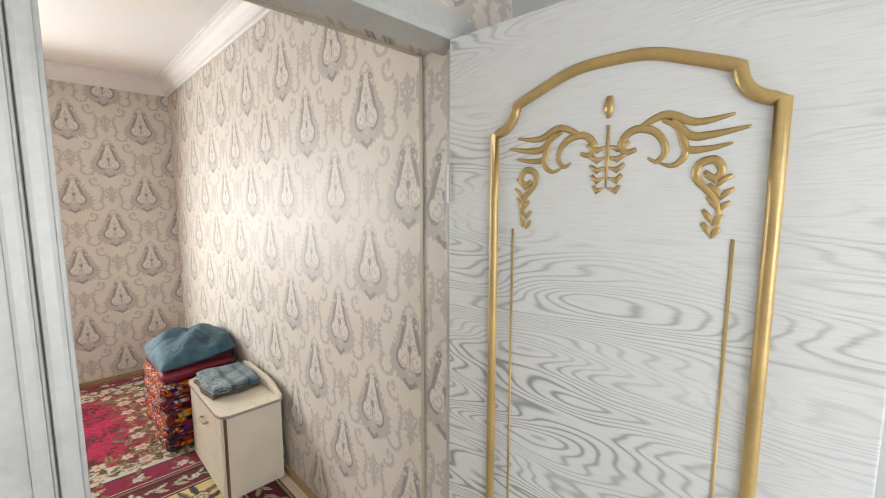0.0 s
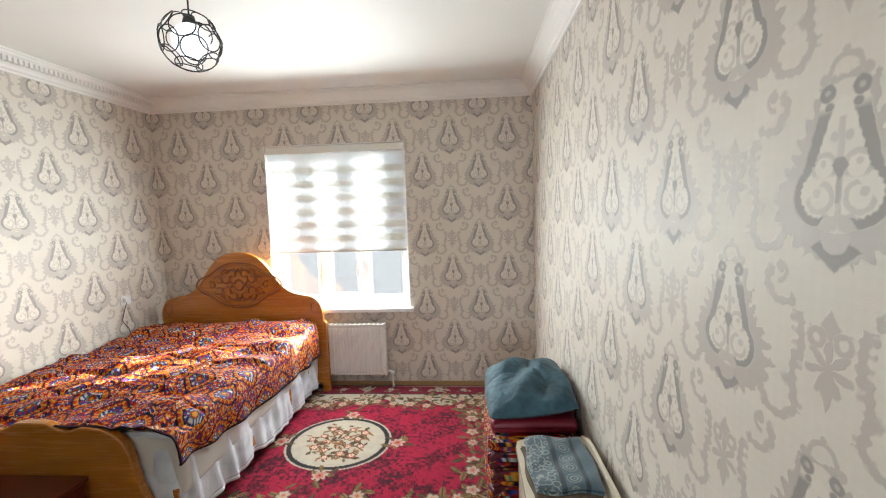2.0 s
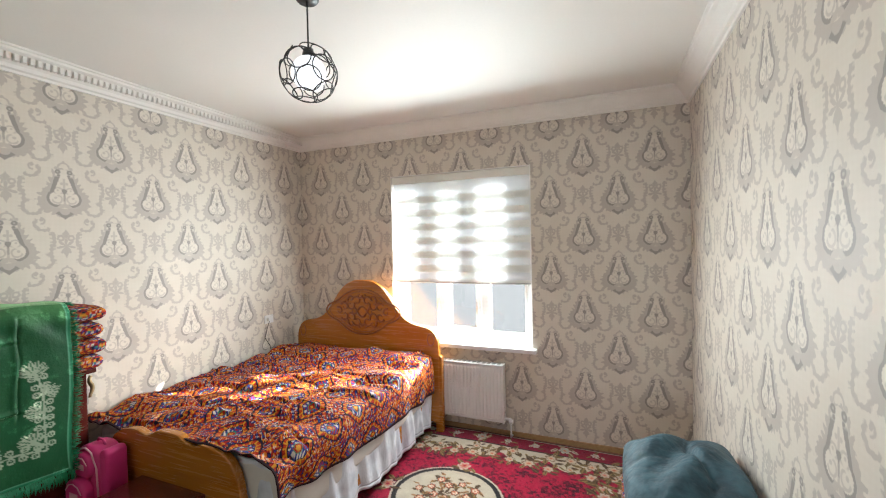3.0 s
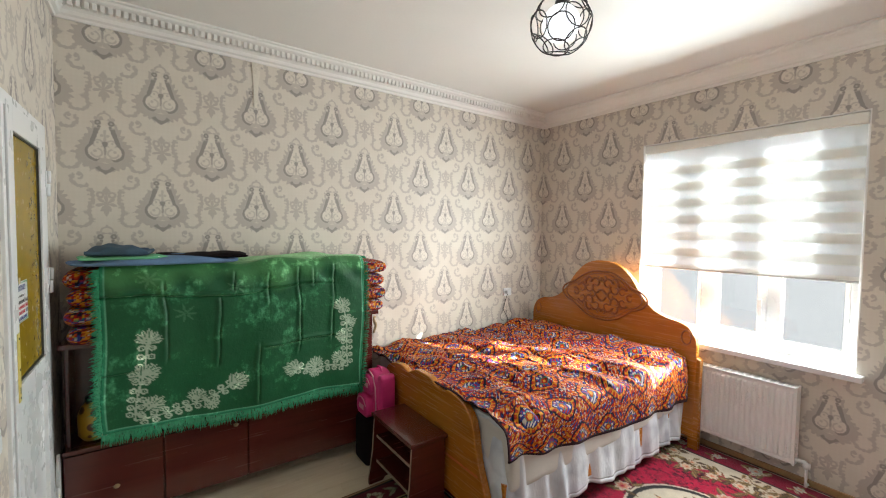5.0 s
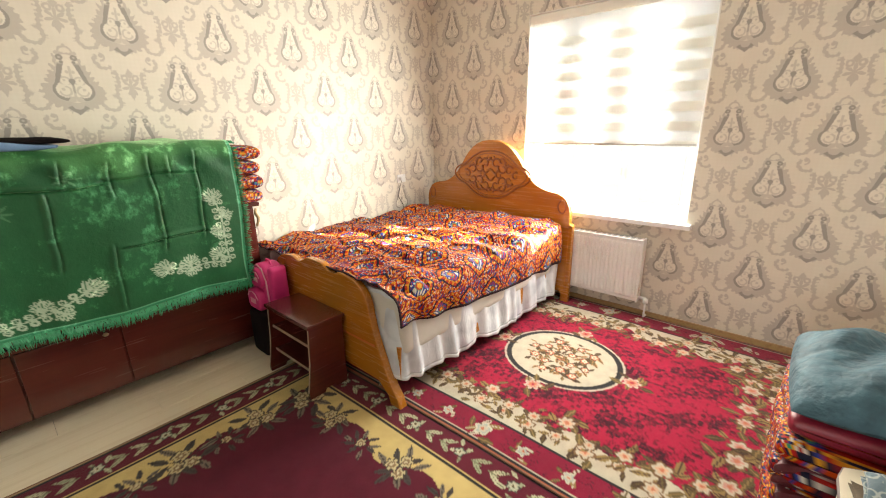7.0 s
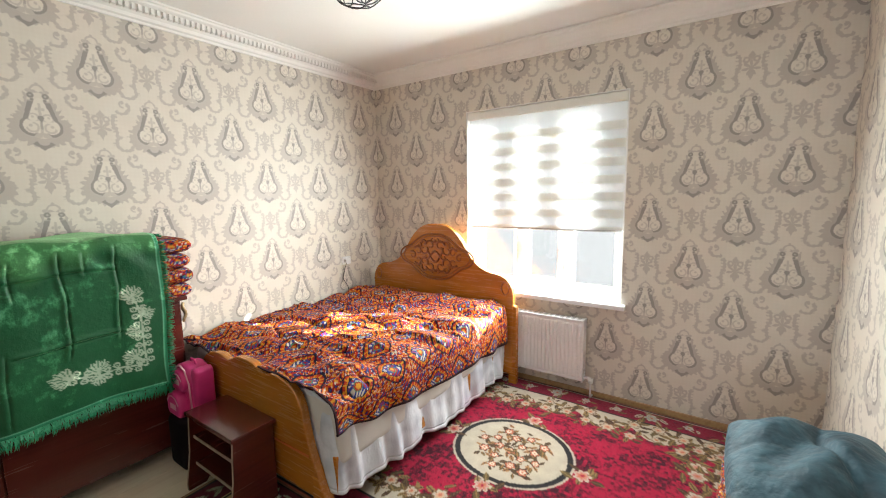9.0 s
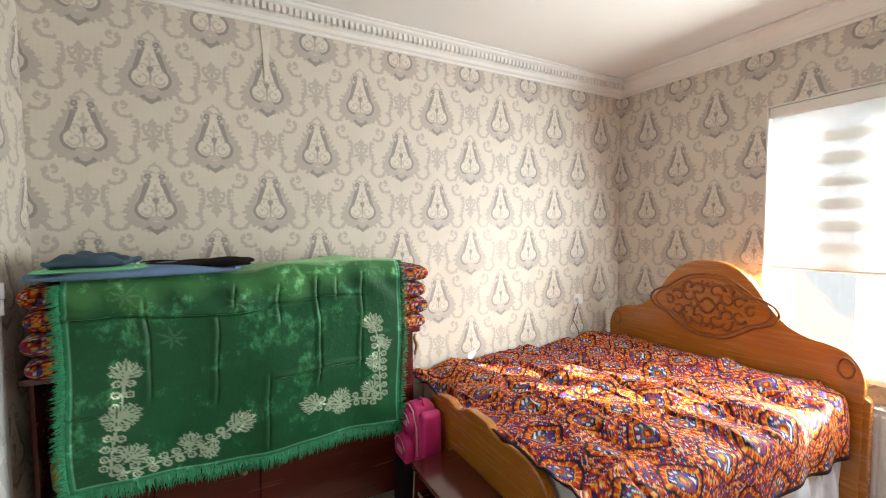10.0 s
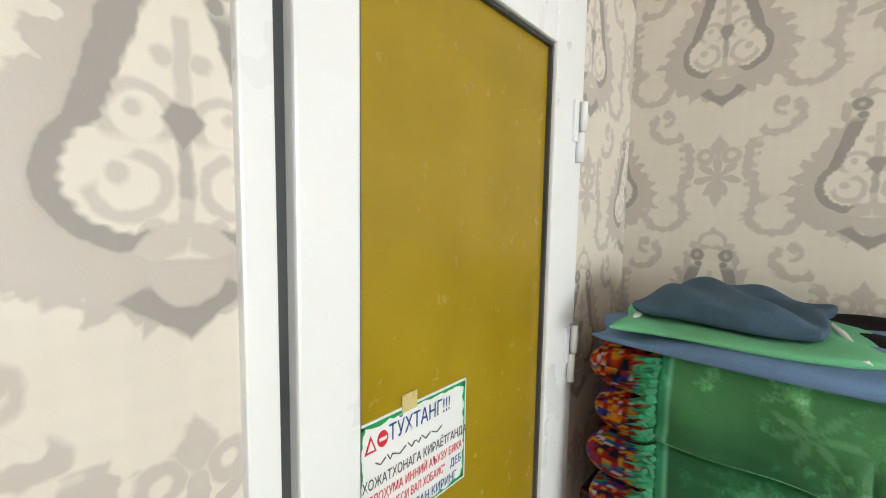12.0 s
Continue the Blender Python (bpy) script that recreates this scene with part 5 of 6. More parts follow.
part("strip", prism([(-1.815, 2.772), (-1.755, 2.772), (-1.765, 2.62), (-1.770, 2.47), (-1.788, 2.47), (-1.797, 2.62)], "y", YS + 0.003, YS + 0.006), plain("tape_film", (0.74, 0.69, 0.60), 0.3), tp)

# ---- dresser ----
MAHOG = oak("dark_mahogany", (0.055, 0.008, 0.007), (0.11, 0.017, 0.013), "x", 0.24, 0.5, False, 0.6)
BRASS = plain("old_gilt", (0.34, 0.24, 0.12), 0.45, 0.25, 30, 120, 0.001, metal=0.3)
DX0, DX1, DB = -2.555, -0.80, YS + 0.02
dr = thing("dresser", ((DX0 + DX1) / 2, -2.5, 0.0), "dark mahogany low dresser with three doors and open niche", "dresser")
part("plinth", box(DX0 + 0.03, DX1 - 0.02, DB, -2.53, 0.0, 0.09), MAHOG, dr)
part("lower_body", box(DX0, DX1, DB, -2.372, 0.09, 0.475, 0.004), MAHOG, dr)
cuts = [DX1 - 0.004, -1.228, -1.665, DX0 + 0.004]
for a, b in zip(cuts, cuts[1:]):
    d = part("door", box(b + 0.004, a - 0.004, -2.370, -2.350, 0.093, 0.468, 0.004), MAHOG, dr)
    part("knob", lathe([(0.0, 0.0), (0.011, 0.0), (0.015, 0.008), (0.008, 0.016), (0.0, 0.018)], ((a + b) / 2 if a > -1 else b + 0.07, -2.341, 0.25 if a > -1 else 0.43), 14), BRASS, d, "small brass knob", True)
part("mid_shelf", box(DX0 - 0.005, DX1, DB, -2.345, 0.476, 0.50, 0.005), MAHOG, dr)
part("upper_back", box(DX0 + 0.01, DX1 - 0.01, DB, DB + 0.02, 0.50, 1.02), MAHOG, dr)
part("upper_side", box(DX1 - 0.03, DX1 - 0.012, DB + 0.02, -2.40, 0.50, 1.02, 0.003), MAHOG, dr)
part("niche_side", box(-1.05, -1.03, DB + 0.02, -2.40, 0.50, 1.02, 0.003), MAHOG, dr)
part("upper_case", box(DX0 + 0.01, -1.06, DB + 0.02, -2.41, 0.50, 1.02, 0.004), MAHOG, dr)
part("dresser_top", box(DX0 - 0.012, DX1 + 0.005, DB, -2.35, 1.021, 1.05, 0.006), MAHOG, dr)
for x0, x1 in ((-2.535, -2.45), (-2.435, -2.35)):
    q = part("panel", box(x0, x1, -2.409, -2.396, 0.53, 1.0, 0.005), MAHOG, dr)
for x in (DX0 + 0.0, -1.015):
    pts = [(x + 0.008 * math.sin(k), -2.388, 1.00 - 0.016 * k) for k in range(9)]
    part("gilt_ornament", tube(pts, 0.013, 7, taper=[1 - 0.08 * abs(k - 3) for k in range(9)]), BRASS, dr, "worn gilt carved ornament", True)
off = thing("plastic_strip", (-0.787, -2.34, 0.0), "white plastic strip leaning beside the dresser", "strip")
part("profile", prism([(-2.372, 0.0), (-2.318, 0.0), (-2.325, 0.40), (-2.345, 0.50), (-2.366, 0.46)], "x", -0.796, -0.780, 0.002), PVC, off)
vase = thing("jar", (-0.925, -2.47, 0.50), "yellow jar with dark spots in the dresser niche", "jar")
jar_m, nt, p = material("spotted_glaze")
vo = nt.nodes.new("ShaderNodeTexVoronoi")
vo.inputs["Scale"].default_value = 16.0
nt.links.new(coords(nt), vo.inputs["Vector"])
nt.links.new(mix(nt, E(nt, vo.outputs["Distance"]).below(0.36, 0.04), (0.48, 0.27, 0.02), (0.10, 0.03, 0.01)), p.inputs["Base Color"])
p.inputs["Roughness"].default_value = 0.3
part("body", lathe([(0.0, 0.0), (0.055, 0.0), (0.075, 0.03), (0.078, 0.13), (0.06, 0.18), (0.036, 0.205), (0.0, 0.205)], (-0.925, -2.47, 0.502), 24), jar_m, vase, smooth=True)
part("lid", lathe([(0.0, 0.205), (0.04, 0.206), (0.042, 0.225), (0.012, 0.235), (0.012, 0.25), (0.0, 0.252)], (-0.925, -2.47, 0.502), 20), DARKMETAL, vase, "dark lid", True)


# ---- folded quilts ----
def quilt(name, x0, x1, y0, y1, z0, z1, canvas_seed, label, group, mat_over=None, cell=0.16, bulge=0.5, end=None):
    """A folded quilt: a soft slab with a rounded front fold, printed all over."""
    n_s, n_a = 150, 72
    sx = (x0 + x1) / 2 + (x1 - x0) / 2 * np.sin(np.linspace(-1, 1, n_s) * math.pi / 2)
    ang = np.linspace(0, 2 * math.pi, n_a)
    A, SX = np.meshgrid(ang, sx)
    cy, cz, ry, rz = (y0 + y1) / 2, (z0 + z1) / 2, (y1 - y0) / 2, (z1 - z0) / 2
    p = 0.32
    rn = random.Random(canvas_seed)
    endr = np.clip(np.minimum(SX - x0, x1 - SX) / (rz * 1.3), 0, 1)
    endr = np.clip(1 - (1 - endr) ** 2.6, 0.0004, 1) ** 0.42
    w = 1 + 0.05 * np.sin(SX * 21 + rn.random() * 6) + 0.04 * np.sin(SX * 9 + A * 3)
    Yq = cy + ry * np.sign(np.cos(A)) * np.abs(np.cos(A)) ** p * (0.90 + 0.10 * endr) + 0.008 * np.sin(SX * 13 + canvas_seed)
    Zq = cz + rz * np.sign(np.sin(A)) * np.abs(np.sin(A)) ** bulge * endr * w
    if mat_over is None:
        arc = np.concatenate([[0], np.cumsum(np.full(n_a - 1, (2 * (y1 - y0) + 2 * (z1 - z0)) / (n_a - 1)))])
        big = suzani(x1 - x0 + 0.3, arc[-1] + 0.3, 0.01, cell, canvas_seed)
        ix = np.clip(((SX - x0 + 0.1 * rn.random()) / 0.01).astype(int), 0, big.nx - 1)
        iy = np.clip((np.broadcast_to(arc, A.shape) / 0.01).astype(int), 0, big.ny - 1)
        cols = big.c[iy, ix]
    else:
        cols = None
    root = thing(name, (cx_of(x0, x1), cy, z0), label, "quilt", group)
    sheet("quilted_cloth", np.stack([SX, Yq, Zq], -1), cols, mat_over or PRINT, root, flip=True)
    if end:                                # the lining that shows in the folded end
        for k_ in (-1, 1):
            q_ = (SX - x0) / (x1 - x0)
            sheet("lining_fold", np.stack([x1 - 0.12 + q_ * 0.135 * (1 - 0.25 * np.abs(np.sin(A)) ** 3), cy + (Yq - cy) * 0.94, cz + k_ * rz * 0.46 + (Zq - cz) * 0.50], -1), None, end, root, "burgundy lining folded outwards", flip=True)
    return root


def cx_of(a, b):
    return (a + b) / 2


for k in range(4):
    quilt("folded_quilt", -2.575 - 0.012 * (k % 2), -0.84 + 0.01 * (k % 2), YS + 0.03, -2.275 + 0.008 * (k % 2), 1.052 + k * 0.094, 1.150 + k * 0.094, k + 1, "folded orange-red printed quilt stacked on the dresser", "quilts on the dresser", cell=0.24)
BURG = plain("burgundy_velvet", (0.085, 0.006, 0.012), 0.6, 0.4, 9, 120, 0.002)
CRIM = plain("crimson_satin", (0.20, 0.008, 0.025), 0.4, 0.25, 8, 120, 0.001)
BLACKQ = plain("black_lining", (0.02, 0.015, 0.016), 0.7, 0.3, 9, 120, 0.002)
zq = 0.016
for k in range(5):
    hgt = 0.099
    quilt("folded_quilt", -3.60, -2.91 + 0.012 * (k % 3), 0.55 - 0.01 * (k % 2), 1.055, zq, zq + hgt, 20 + k, "folded quilt with bright print and burgundy folds on the floor stack", "quilts on the floor", None, cell=0.12, end=BLACKQ if k == 0 else BURG if k < 4 else None)
    zq += hgt - 0.004
quilt("folded_blanket", -3.56, -2.93, 0.57, 1.05, zq, zq + 0.085, 31, "folded crimson satin blanket on the quilt stack", "quilts on the floor", CRIM)
zq += 0.083

# blue velvet pillow
TEAL, nt, p = material("teal_velvet")
a, b = noise_of(nt, 6.0, 4.0, 0.6), noise_of(nt, 25.0, 3.0)
nt.links.new(mix(nt, ((a - 0.3) * 1.9 + (b - 0.5) * 0.5).clamp(), (0.010, 0.036, 0.054), (0.055, 0.140, 0.185)), p.inputs["Base Color"])
p.inputs["Roughness"].default_value = 0.7
p.inputs["Sheen Weight"].default_value = 0.06
p.inputs["Sheen Roughness"].default_value = 0.35
bump(nt, p, b + a * 2.0, 0.7, 0.012)
pil = thing("pillow", (-3.24, 0.80, zq), "teal blue velvet pillow on the quilt stack", "pillow")
uu, vv = np.meshgrid(np.linspace(-1, 1, 50), np.linspace(-1, 1, 50))
prof = (np.clip(1 - np.abs(uu) ** 3.2, 0, 1) * np.clip(1 - np.abs(vv) ** 3.2, 0, 1)) ** 0.5
wrk = 0.014 * np.sin(uu * 5 + 2 * np.sin(vv * 3)) + 0.010 * np.sin(vv * 7 + uu * 4) - 0.030 * np.exp(-((vv - 0.25 - 0.12 * np.sin(uu * 4)) / 0.07) ** 2) * np.clip(1.2 - np.abs(uu), 0, 1) - 0.018 * np.exp(-((uu + 0.2 + 0.2 * vv) / 0.06) ** 2) * np.clip(-vv, 0, 1)
px = -3.24 + uu * 0.345 * (1 - 0.06 * vv ** 2)
py = 0.80 + vv * 0.255 * (1 - 0.06 * uu ** 2)
sheet("pillow_top", np.stack([px, py, zq + 0.055 + prof * (0.115 + wrk) + 0.03 * vv], -1), None, TEAL, pil)
sheet("pillow_bottom", np.stack([px, py, zq + 0.055 - prof * 0.05 + 0.03 * vv], -1), None, TEAL, pil, flip=True)

# ---- green velvet cloth over the dresser quilts ----
GV, nt, p = material("green_velvet")
at = nt.nodes.new("ShaderNodeVertexColor")
at.layer_name = "dye"
a, b = noise_of(nt, 6.5, 6.0, 0.68), noise_of(nt, 40.0, 3.0)
streak = noise_of(nt, 26.0, 5.0, 0.75, None, (1.0, 1.0, 0.45))
# crushed velvet's highlights, painted into the colour as paler random patches
crush_sheen = (((a - 0.54) * 8.0).clamp() * ((streak - 0.42) * 6.0).clamp()).clamp()
hs = nt.nodes.new("ShaderNodeHueSaturation")
nt.links.new(at.outputs[0], hs.inputs["Color"])
nt.links.new((crush_sheen * 2.6 + (a - 0.5) * 0.8 + 0.95).sock, hs.inputs["Value"])
nt.links.new((crush_sheen * -0.25 + 1.0).sock, hs.inputs["Saturation"])
nt.links.new(hs.outputs[0], p.inputs["Base Color"])
p.inputs["Roughness"].default_value = 0.42
p.inputs["Sheen Weight"].default_value = 0.6
p.inputs["Sheen Roughness"].default_value = 0.38
p.inputs["Specular IOR Level"].default_value = 0.3
p.inputs["Sheen Tint"].default_value = (0.5, 0.9, 0.45, 1)
bump(nt, p, a * 3.0 + streak * 0.6 + b * 0.3, 0.45, 0.006)
cw, ch = 1.42, 1.32
cc = Cloth(cw, ch, 0.006, (0.009, 0.082, 0.030))
SILV = (0.36, 0.43, 0.33)


def palm(x, y, ang, size):
    """A fan-shaped embroidered leaf, outlined petals with open hearts."""
    for a_ in (-1.15, -0.75, -0.38, 0.0, 0.38, 0.75, 1.15):
        r_ = size * (1.0 - 0.22 * abs(a_))
        an = ang + a_
        cc.leaf(x + 0.6 * r_ * math.cos(an), y + 0.6 * r_ * math.sin(an), 0.6 * r_, 0.17 * size, an, SILV, (0.03, 0.13, 0.06))
    cc.leaf(x, y, size * 0.35, size * 0.12, ang, SILV)


def vine(keys, leaves):
    """An embroidered stem with paired curls along it and palm leaves at some of its knots."""
    pts = smooth_line([(a_, b_, 0) for a_, b_ in keys], 14 * (len(keys) - 1))
    run_ = 0.0
    for k, (p_, q_) in enumerate(zip(pts, pts[1:])):
        d_ = (q_ - p_)
        an = math.atan2(d_.y, d_.x)
        cc.leaf((p_.x + q_.x) / 2, (p_.y + q_.y) / 2, d_.length * 0.9, 0.0055, an, SILV)
        run_ += d_.length
        if run_ > 0.045:
            run_ = 0.0
            for s_ in (-1, 1):
                ox, oy = -math.sin(an) * s_ * 0.023, math.cos(an) * s_ * 0.023
                ring_ = np.hypot(cc.x - p_.x - ox, cc.y - p_.y - oy)
                cc.put(np.abs(ring_ - 0.0135) < 0.0045, SILV)
                cc.put(ring_ < 0.004, SILV)
    for x_, y_, an, size in leaves:
        palm(x_, y_, an, size)


# canvas: x from the washroom side, y from the wall over the top and down the front
vine([(0.135, 1.27), (0.15, 1.13), (0.175, 0.98), (0.185, 0.80)], [(0.19, 0.80, -1.5, 0.085), (0.175, 0.99, -0.45, 0.075), (0.165, 1.0, 3.5, 0.06), (0.20, 1.20, -0.75, 0.08)])
vine([(0.135, 1.27), (0.30, 1.245), (0.46, 1.20), (0.60, 1.12)], [(0.60, 1.12, -0.5, 0.09), (0.42, 1.19, -1.5, 0.07), (0.48, 1.215, 1.0, 0.06)])
vine([(1.315, 1.15), (1.30, 0.98), (1.29, 0.82), (1.265, 0.68)], [(1.26, 0.69, -1.8, 0.08), (1.30, 0.81, -0.5, 0.06), (1.285, 0.92, 3.6, 0.065), (1.27, 1.09, -2.3, 0.075)])
vine([(1.315, 1.15), (1.20, 1.13), (1.09, 1.14), (0.97, 1.10)], [(0.97, 1.10, 3.4, 0.08), (1.09, 1.12, -1.6, 0.075), (1.09, 1.14, 1.6, 0.06)])
for fx, fy in ((0.36, 0.62), (0.2, 0.40), (1.25, 0.33), (0.62, 0.45)):
    for a_ in range(7):
        cc.leaf(fx + 0.03 * math.cos(a_ * 0.9), fy + 0.03 * math.sin(a_ * 0.9), 0.03, 0.006, a_ * 0.9, (0.05, 0.15, 0.075))
top_sheen = np.clip((0.46 + 0.05 * np.sin(cc.x * 9) + 0.03 * np.sin(cc.x * 31) - cc.y) / 0.10, 0, 1)[..., None]     # velvet's sheen over the top, painted into the dye as lighter green
cc.c += top_sheen * np.array((0.038, 0.100, 0.030))
e = np.minimum(np.minimum(cc.x, cw - cc.x), ch - cc.y)
cc.put(e < 0.022, (0.02, 0.20, 0.095))
cc.put((e > 0.016) & (e < 0.024), (0.12, 0.36, 0.22))
U, V = cc.x, cc.y
topd = 0.33
f = np.clip((V - topd) / (ch - topd), 0, 1)
over = np.clip(V / topd, 0, 1)
X = -0.972 - U - 0.0 * f + 0.012 * np.sin(V * 7) * f + 0.02 * f * (U / cw - 0.3)
bend = np.clip((V - topd + 0.07) / 0.14, 0, 1)
Yc = np.where(V < topd, YS + 0.05 + over * (-2.262 - YS - 0.05), -2.262 + 0.030 * np.sin(bend * 1.57))
Zc = 1.464 + 0.008 * np.sin(U * 6 + 1) + 0.006 * np.sin(U * 17) - np.where(V > topd - 0.07, 0.04 * bend ** 2, 0)
Zc = np.where(V >= topd, 1.424 - (V - topd) * (0.838 + 0.03 * U / cw) + 0.012 * np.sin(U * 6 + 1) - 0.0 * U, Zc)
fold = 0.012 * np.sin(U * 9 + 1.0 + 0.6 * np.sin(V * 4)) * f + 0.005 * np.sin(U * 24 + V * 2) * f
def pressed(axis_, across, at_, lo, hi, deep, wide_):
    """A pressed fold line with a raised lip beside it."""
    gate = np.clip((across - lo) / 0.05, 0, 1) * np.clip((hi - across) / 0.05, 0, 1)
    d_ = axis_ - at_ - 0.006 * np.sin(across * 7 + at_ * 9) - 0.003 * np.sin(across * 23)
    return gate * deep * (1.1 * np.exp(-((d_ + 1.2 * wide_) / (1.5 * wide_)) ** 2) - 1.7 * np.exp(-(d_ / (0.7 * wide_)) ** 2))


crease = pressed(V, U, 0.505, -0.1, 0.78, 0.014, 0.010) + pressed(V, U, 0.490, 0.72, 1.22, 0.007, 0.012) + pressed(V, U, 0.90, 0.76, 1.22, 0.011, 0.010) + pressed(V, U, 0.97, -0.1, 0.18, 0.008, 0.010)
for c, lo, hi, dp in ((0.27, 0.40, 0.95, 0.006), (0.53, 0.50, 1.0, 0.007), (0.60, 0.34, 0.50, 0.008), (0.74, 0.85, 1.3, 0.006), (0.80, 0.36, 0.60, 0.007), (0.98, 0.34, 1.0, 0.008), (1.07, 0.36, 0.52, 0.006), (1.20, 0.33, 0.95, 0.006)):
    crease = crease + pressed(U, V, c, lo, hi, dp, 0.009)
crease = crease + 0.005 * np.sin(U * 31 + 3 * np.sin(V * 7)) * np.exp(-((V - 0.42) / 0.10) ** 2)
Yc = Yc + np.where(V >= topd, fold + crease + 0.035 * f, 0) - 0.02 * f ** 2
Zc = Zc + np.where(V < topd, crease * 0.6 + 0.008 * np.sin(U * 13 + V * 9), 0)
gcl = thing("green_cloth", (-1.68, -2.3, 1.45), "creased green velvet cloth with silver embroidery and fringe", "cloth")
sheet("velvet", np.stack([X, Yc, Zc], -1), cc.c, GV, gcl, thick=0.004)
FR = plain("green_fringe", (0.016, 0.22, 0.095), 0.6, 0.35, 40, 300, 0.001)
rnd = random.Random(11)


def fringe(points, down, name):
    bm = bmesh.new()
    for p_ in points:
        for _ in range(2):
            p0 = Vector(p_) + Vector((rnd.uniform(-.004, .004), rnd.uniform(-.003, .004), 0))
            d = Vector(down) * rnd.uniform(0.7, 1.15) + Vector((rnd.uniform(-.016, .016), rnd.uniform(-.004, .012), rnd.uniform(-.006, .012)))
            m_ = p0 + d * 0.5 + Vector((rnd.uniform(-.008, .008), rnd.uniform(0, .006), 0))
            w = 0.0022
            a0, a1, b0, b1, c0 = (bm.verts.new(q) for q in (p0 + Vector((w, 0, w)), p0 - Vector((w, 0, w)), m_ + Vector((w, 0.001, w)), m_ - Vector((w, -0.001, w)), p0 + d))
            bm.faces.new((a0, a1, b1, b0))
            bm.faces.new((b0, b1, c0))
    tagged(part(name, bm, FR, gcl, "green tassel fringe"), kind="stuff")


PC = np.stack([X, Yc + 0.002, Zc], -1)
fringe([tuple(PC[-1, int(i)]) for i in np.linspace(0, cc.nx - 1, 420)], (0, 0.006, -0.062), "bottom_fringe")
fringe([tuple(PC[int(i), 0]) for i in np.linspace(cc.ny * 0.2, cc.ny - 1, 260)], (0.034, 0.004, -0.012), "side_fringe")
fringe([tuple(PC[int(i), -1]) for i in np.linspace(cc.ny * 0.2, cc.ny - 1, 260)], (-0.030, 0.004, -0.012), "side_fringe")


# ---- folded clothes on top ----
def soft_slab(name, x0, x1, y0, y1, z0, z1, mat_, label, turn=0.0, folds=1, seed=0, group=""):
    n = 44
    u_, v_ = np.meshgrid(np.sin(np.linspace(-1, 1, n) * math.pi / 2), np.sin(np.linspace(-1, 1, n) * math.pi / 2))
    pr = (np.clip(1 - np.abs(u_) ** 9, 0, 1) * np.clip(1 - np.abs(v_) ** 9, 0, 1)) ** 0.3
    rn = np.random.RandomState(seed)
    ph = rn.rand(6) * 6
    wv = 0.16 * np.sin(u_ * 3 + ph[0] + 1.2 * np.sin(v_ * 2 + ph[1])) + 0.10 * np.sin(u_ * 7 + v_ * 5 + ph[2])
    c_, s_ = math.cos(radians(turn)), math.sin(radians(turn))
    hx, hy, h_ = (x1 - x0) / 2, (y1 - y0) / 2, (z1 - z0)
    jx = 1 + 0.05 * np.sin(v_ * 4 + ph[3])
    jy = 1 + 0.05 * np.sin(u_ * 4 + ph[4])
    lx_, ly_ = u_ * hx * jx, v_ * hy * jy
    X_, Y_ = (x0 + x1) / 2 + c_ * lx_ - s_ * ly_, (y0 + y1) / 2 + s_ * lx_ + c_ * ly_
    root = thing(name, ((x0 + x1) / 2, (y0 + y1) / 2, z0), label, "clothes", group)
    for k in range(folds):
        za, zb = z0 + h_ * k / folds, z0 + h_ * (k + 1) / folds
        sh = 0.004 * math.sin(k * 2.3)
        mid = (za + zb) / 2
        hh = (zb - za) / 2
        sheet("fold", np.stack([X_ + sh, Y_ + sh, mid + pr * hh * (1 + wv * (k == folds - 1) * 3.5)], -1), None, mat_, root)
        sheet("fold_under", np.stack([X_ + sh, Y_ + sh, mid - pr * hh], -1), None, mat_, root, flip=True)
    return root


DENIM = plain("blue_cotton", (0.12, 0.21, 0.37), 0.85, 0.25, 8, 300, 0.002)
MINT = plain("mint_towel", (0.15, 0.47, 0.25), 0.95, 0.2, 10, 350, 0.003)
SLATE = plain("slate_fleece", (0.055, 0.10, 0.155), 0.95, 0.25, 10, 300, 0.004)
NIGHT = plain("black_knit", (0.010, 0.007, 0.008), 0.95, 0.3, 10, 300, 0.002, spec=0.12)
G = "clothes on the dresser"
soft_slab("blue_garment", -1.60, -0.855, -2.50, -2.190, 1.450, 1.484, DENIM, "flat folded light blue garment on the green cloth", 1, 1, 1, G)
soft_slab("black_garment", -1.66, -1.17, -2.56, -2.245, 1.478, 1.500, NIGHT, "folded black knit garment on the dresser", -6, 1, 3, G)
towel = soft_slab("mint_towel", -1.245, -0.885, -2.53, -2.20, 1.480, 1.498, MINT, "folded mint green towel with white stripes", 6, 1, 2, G)
STRIPE = plain("white_terry", (0.70, 0.74, 0.68), 0.95, 0.1, 10, 350, 0.003)
for x in (-1.218, -1.196, -0.925):
    part("stripe", tube([(x + 0.03, -2.50, 1.490), (x + 0.015, -2.36, 1.499), (x, -2.22, 1.492)], 0.006, 6), STRIPE, towel, "white woven stripe", True)
soft_slab("slate_blanket", -1.185, -0.925, -2.51, -2.25, 1.497, 1.540, SLATE, "folded slate blue fleece on the mint towel", -5, 1, 5, G)

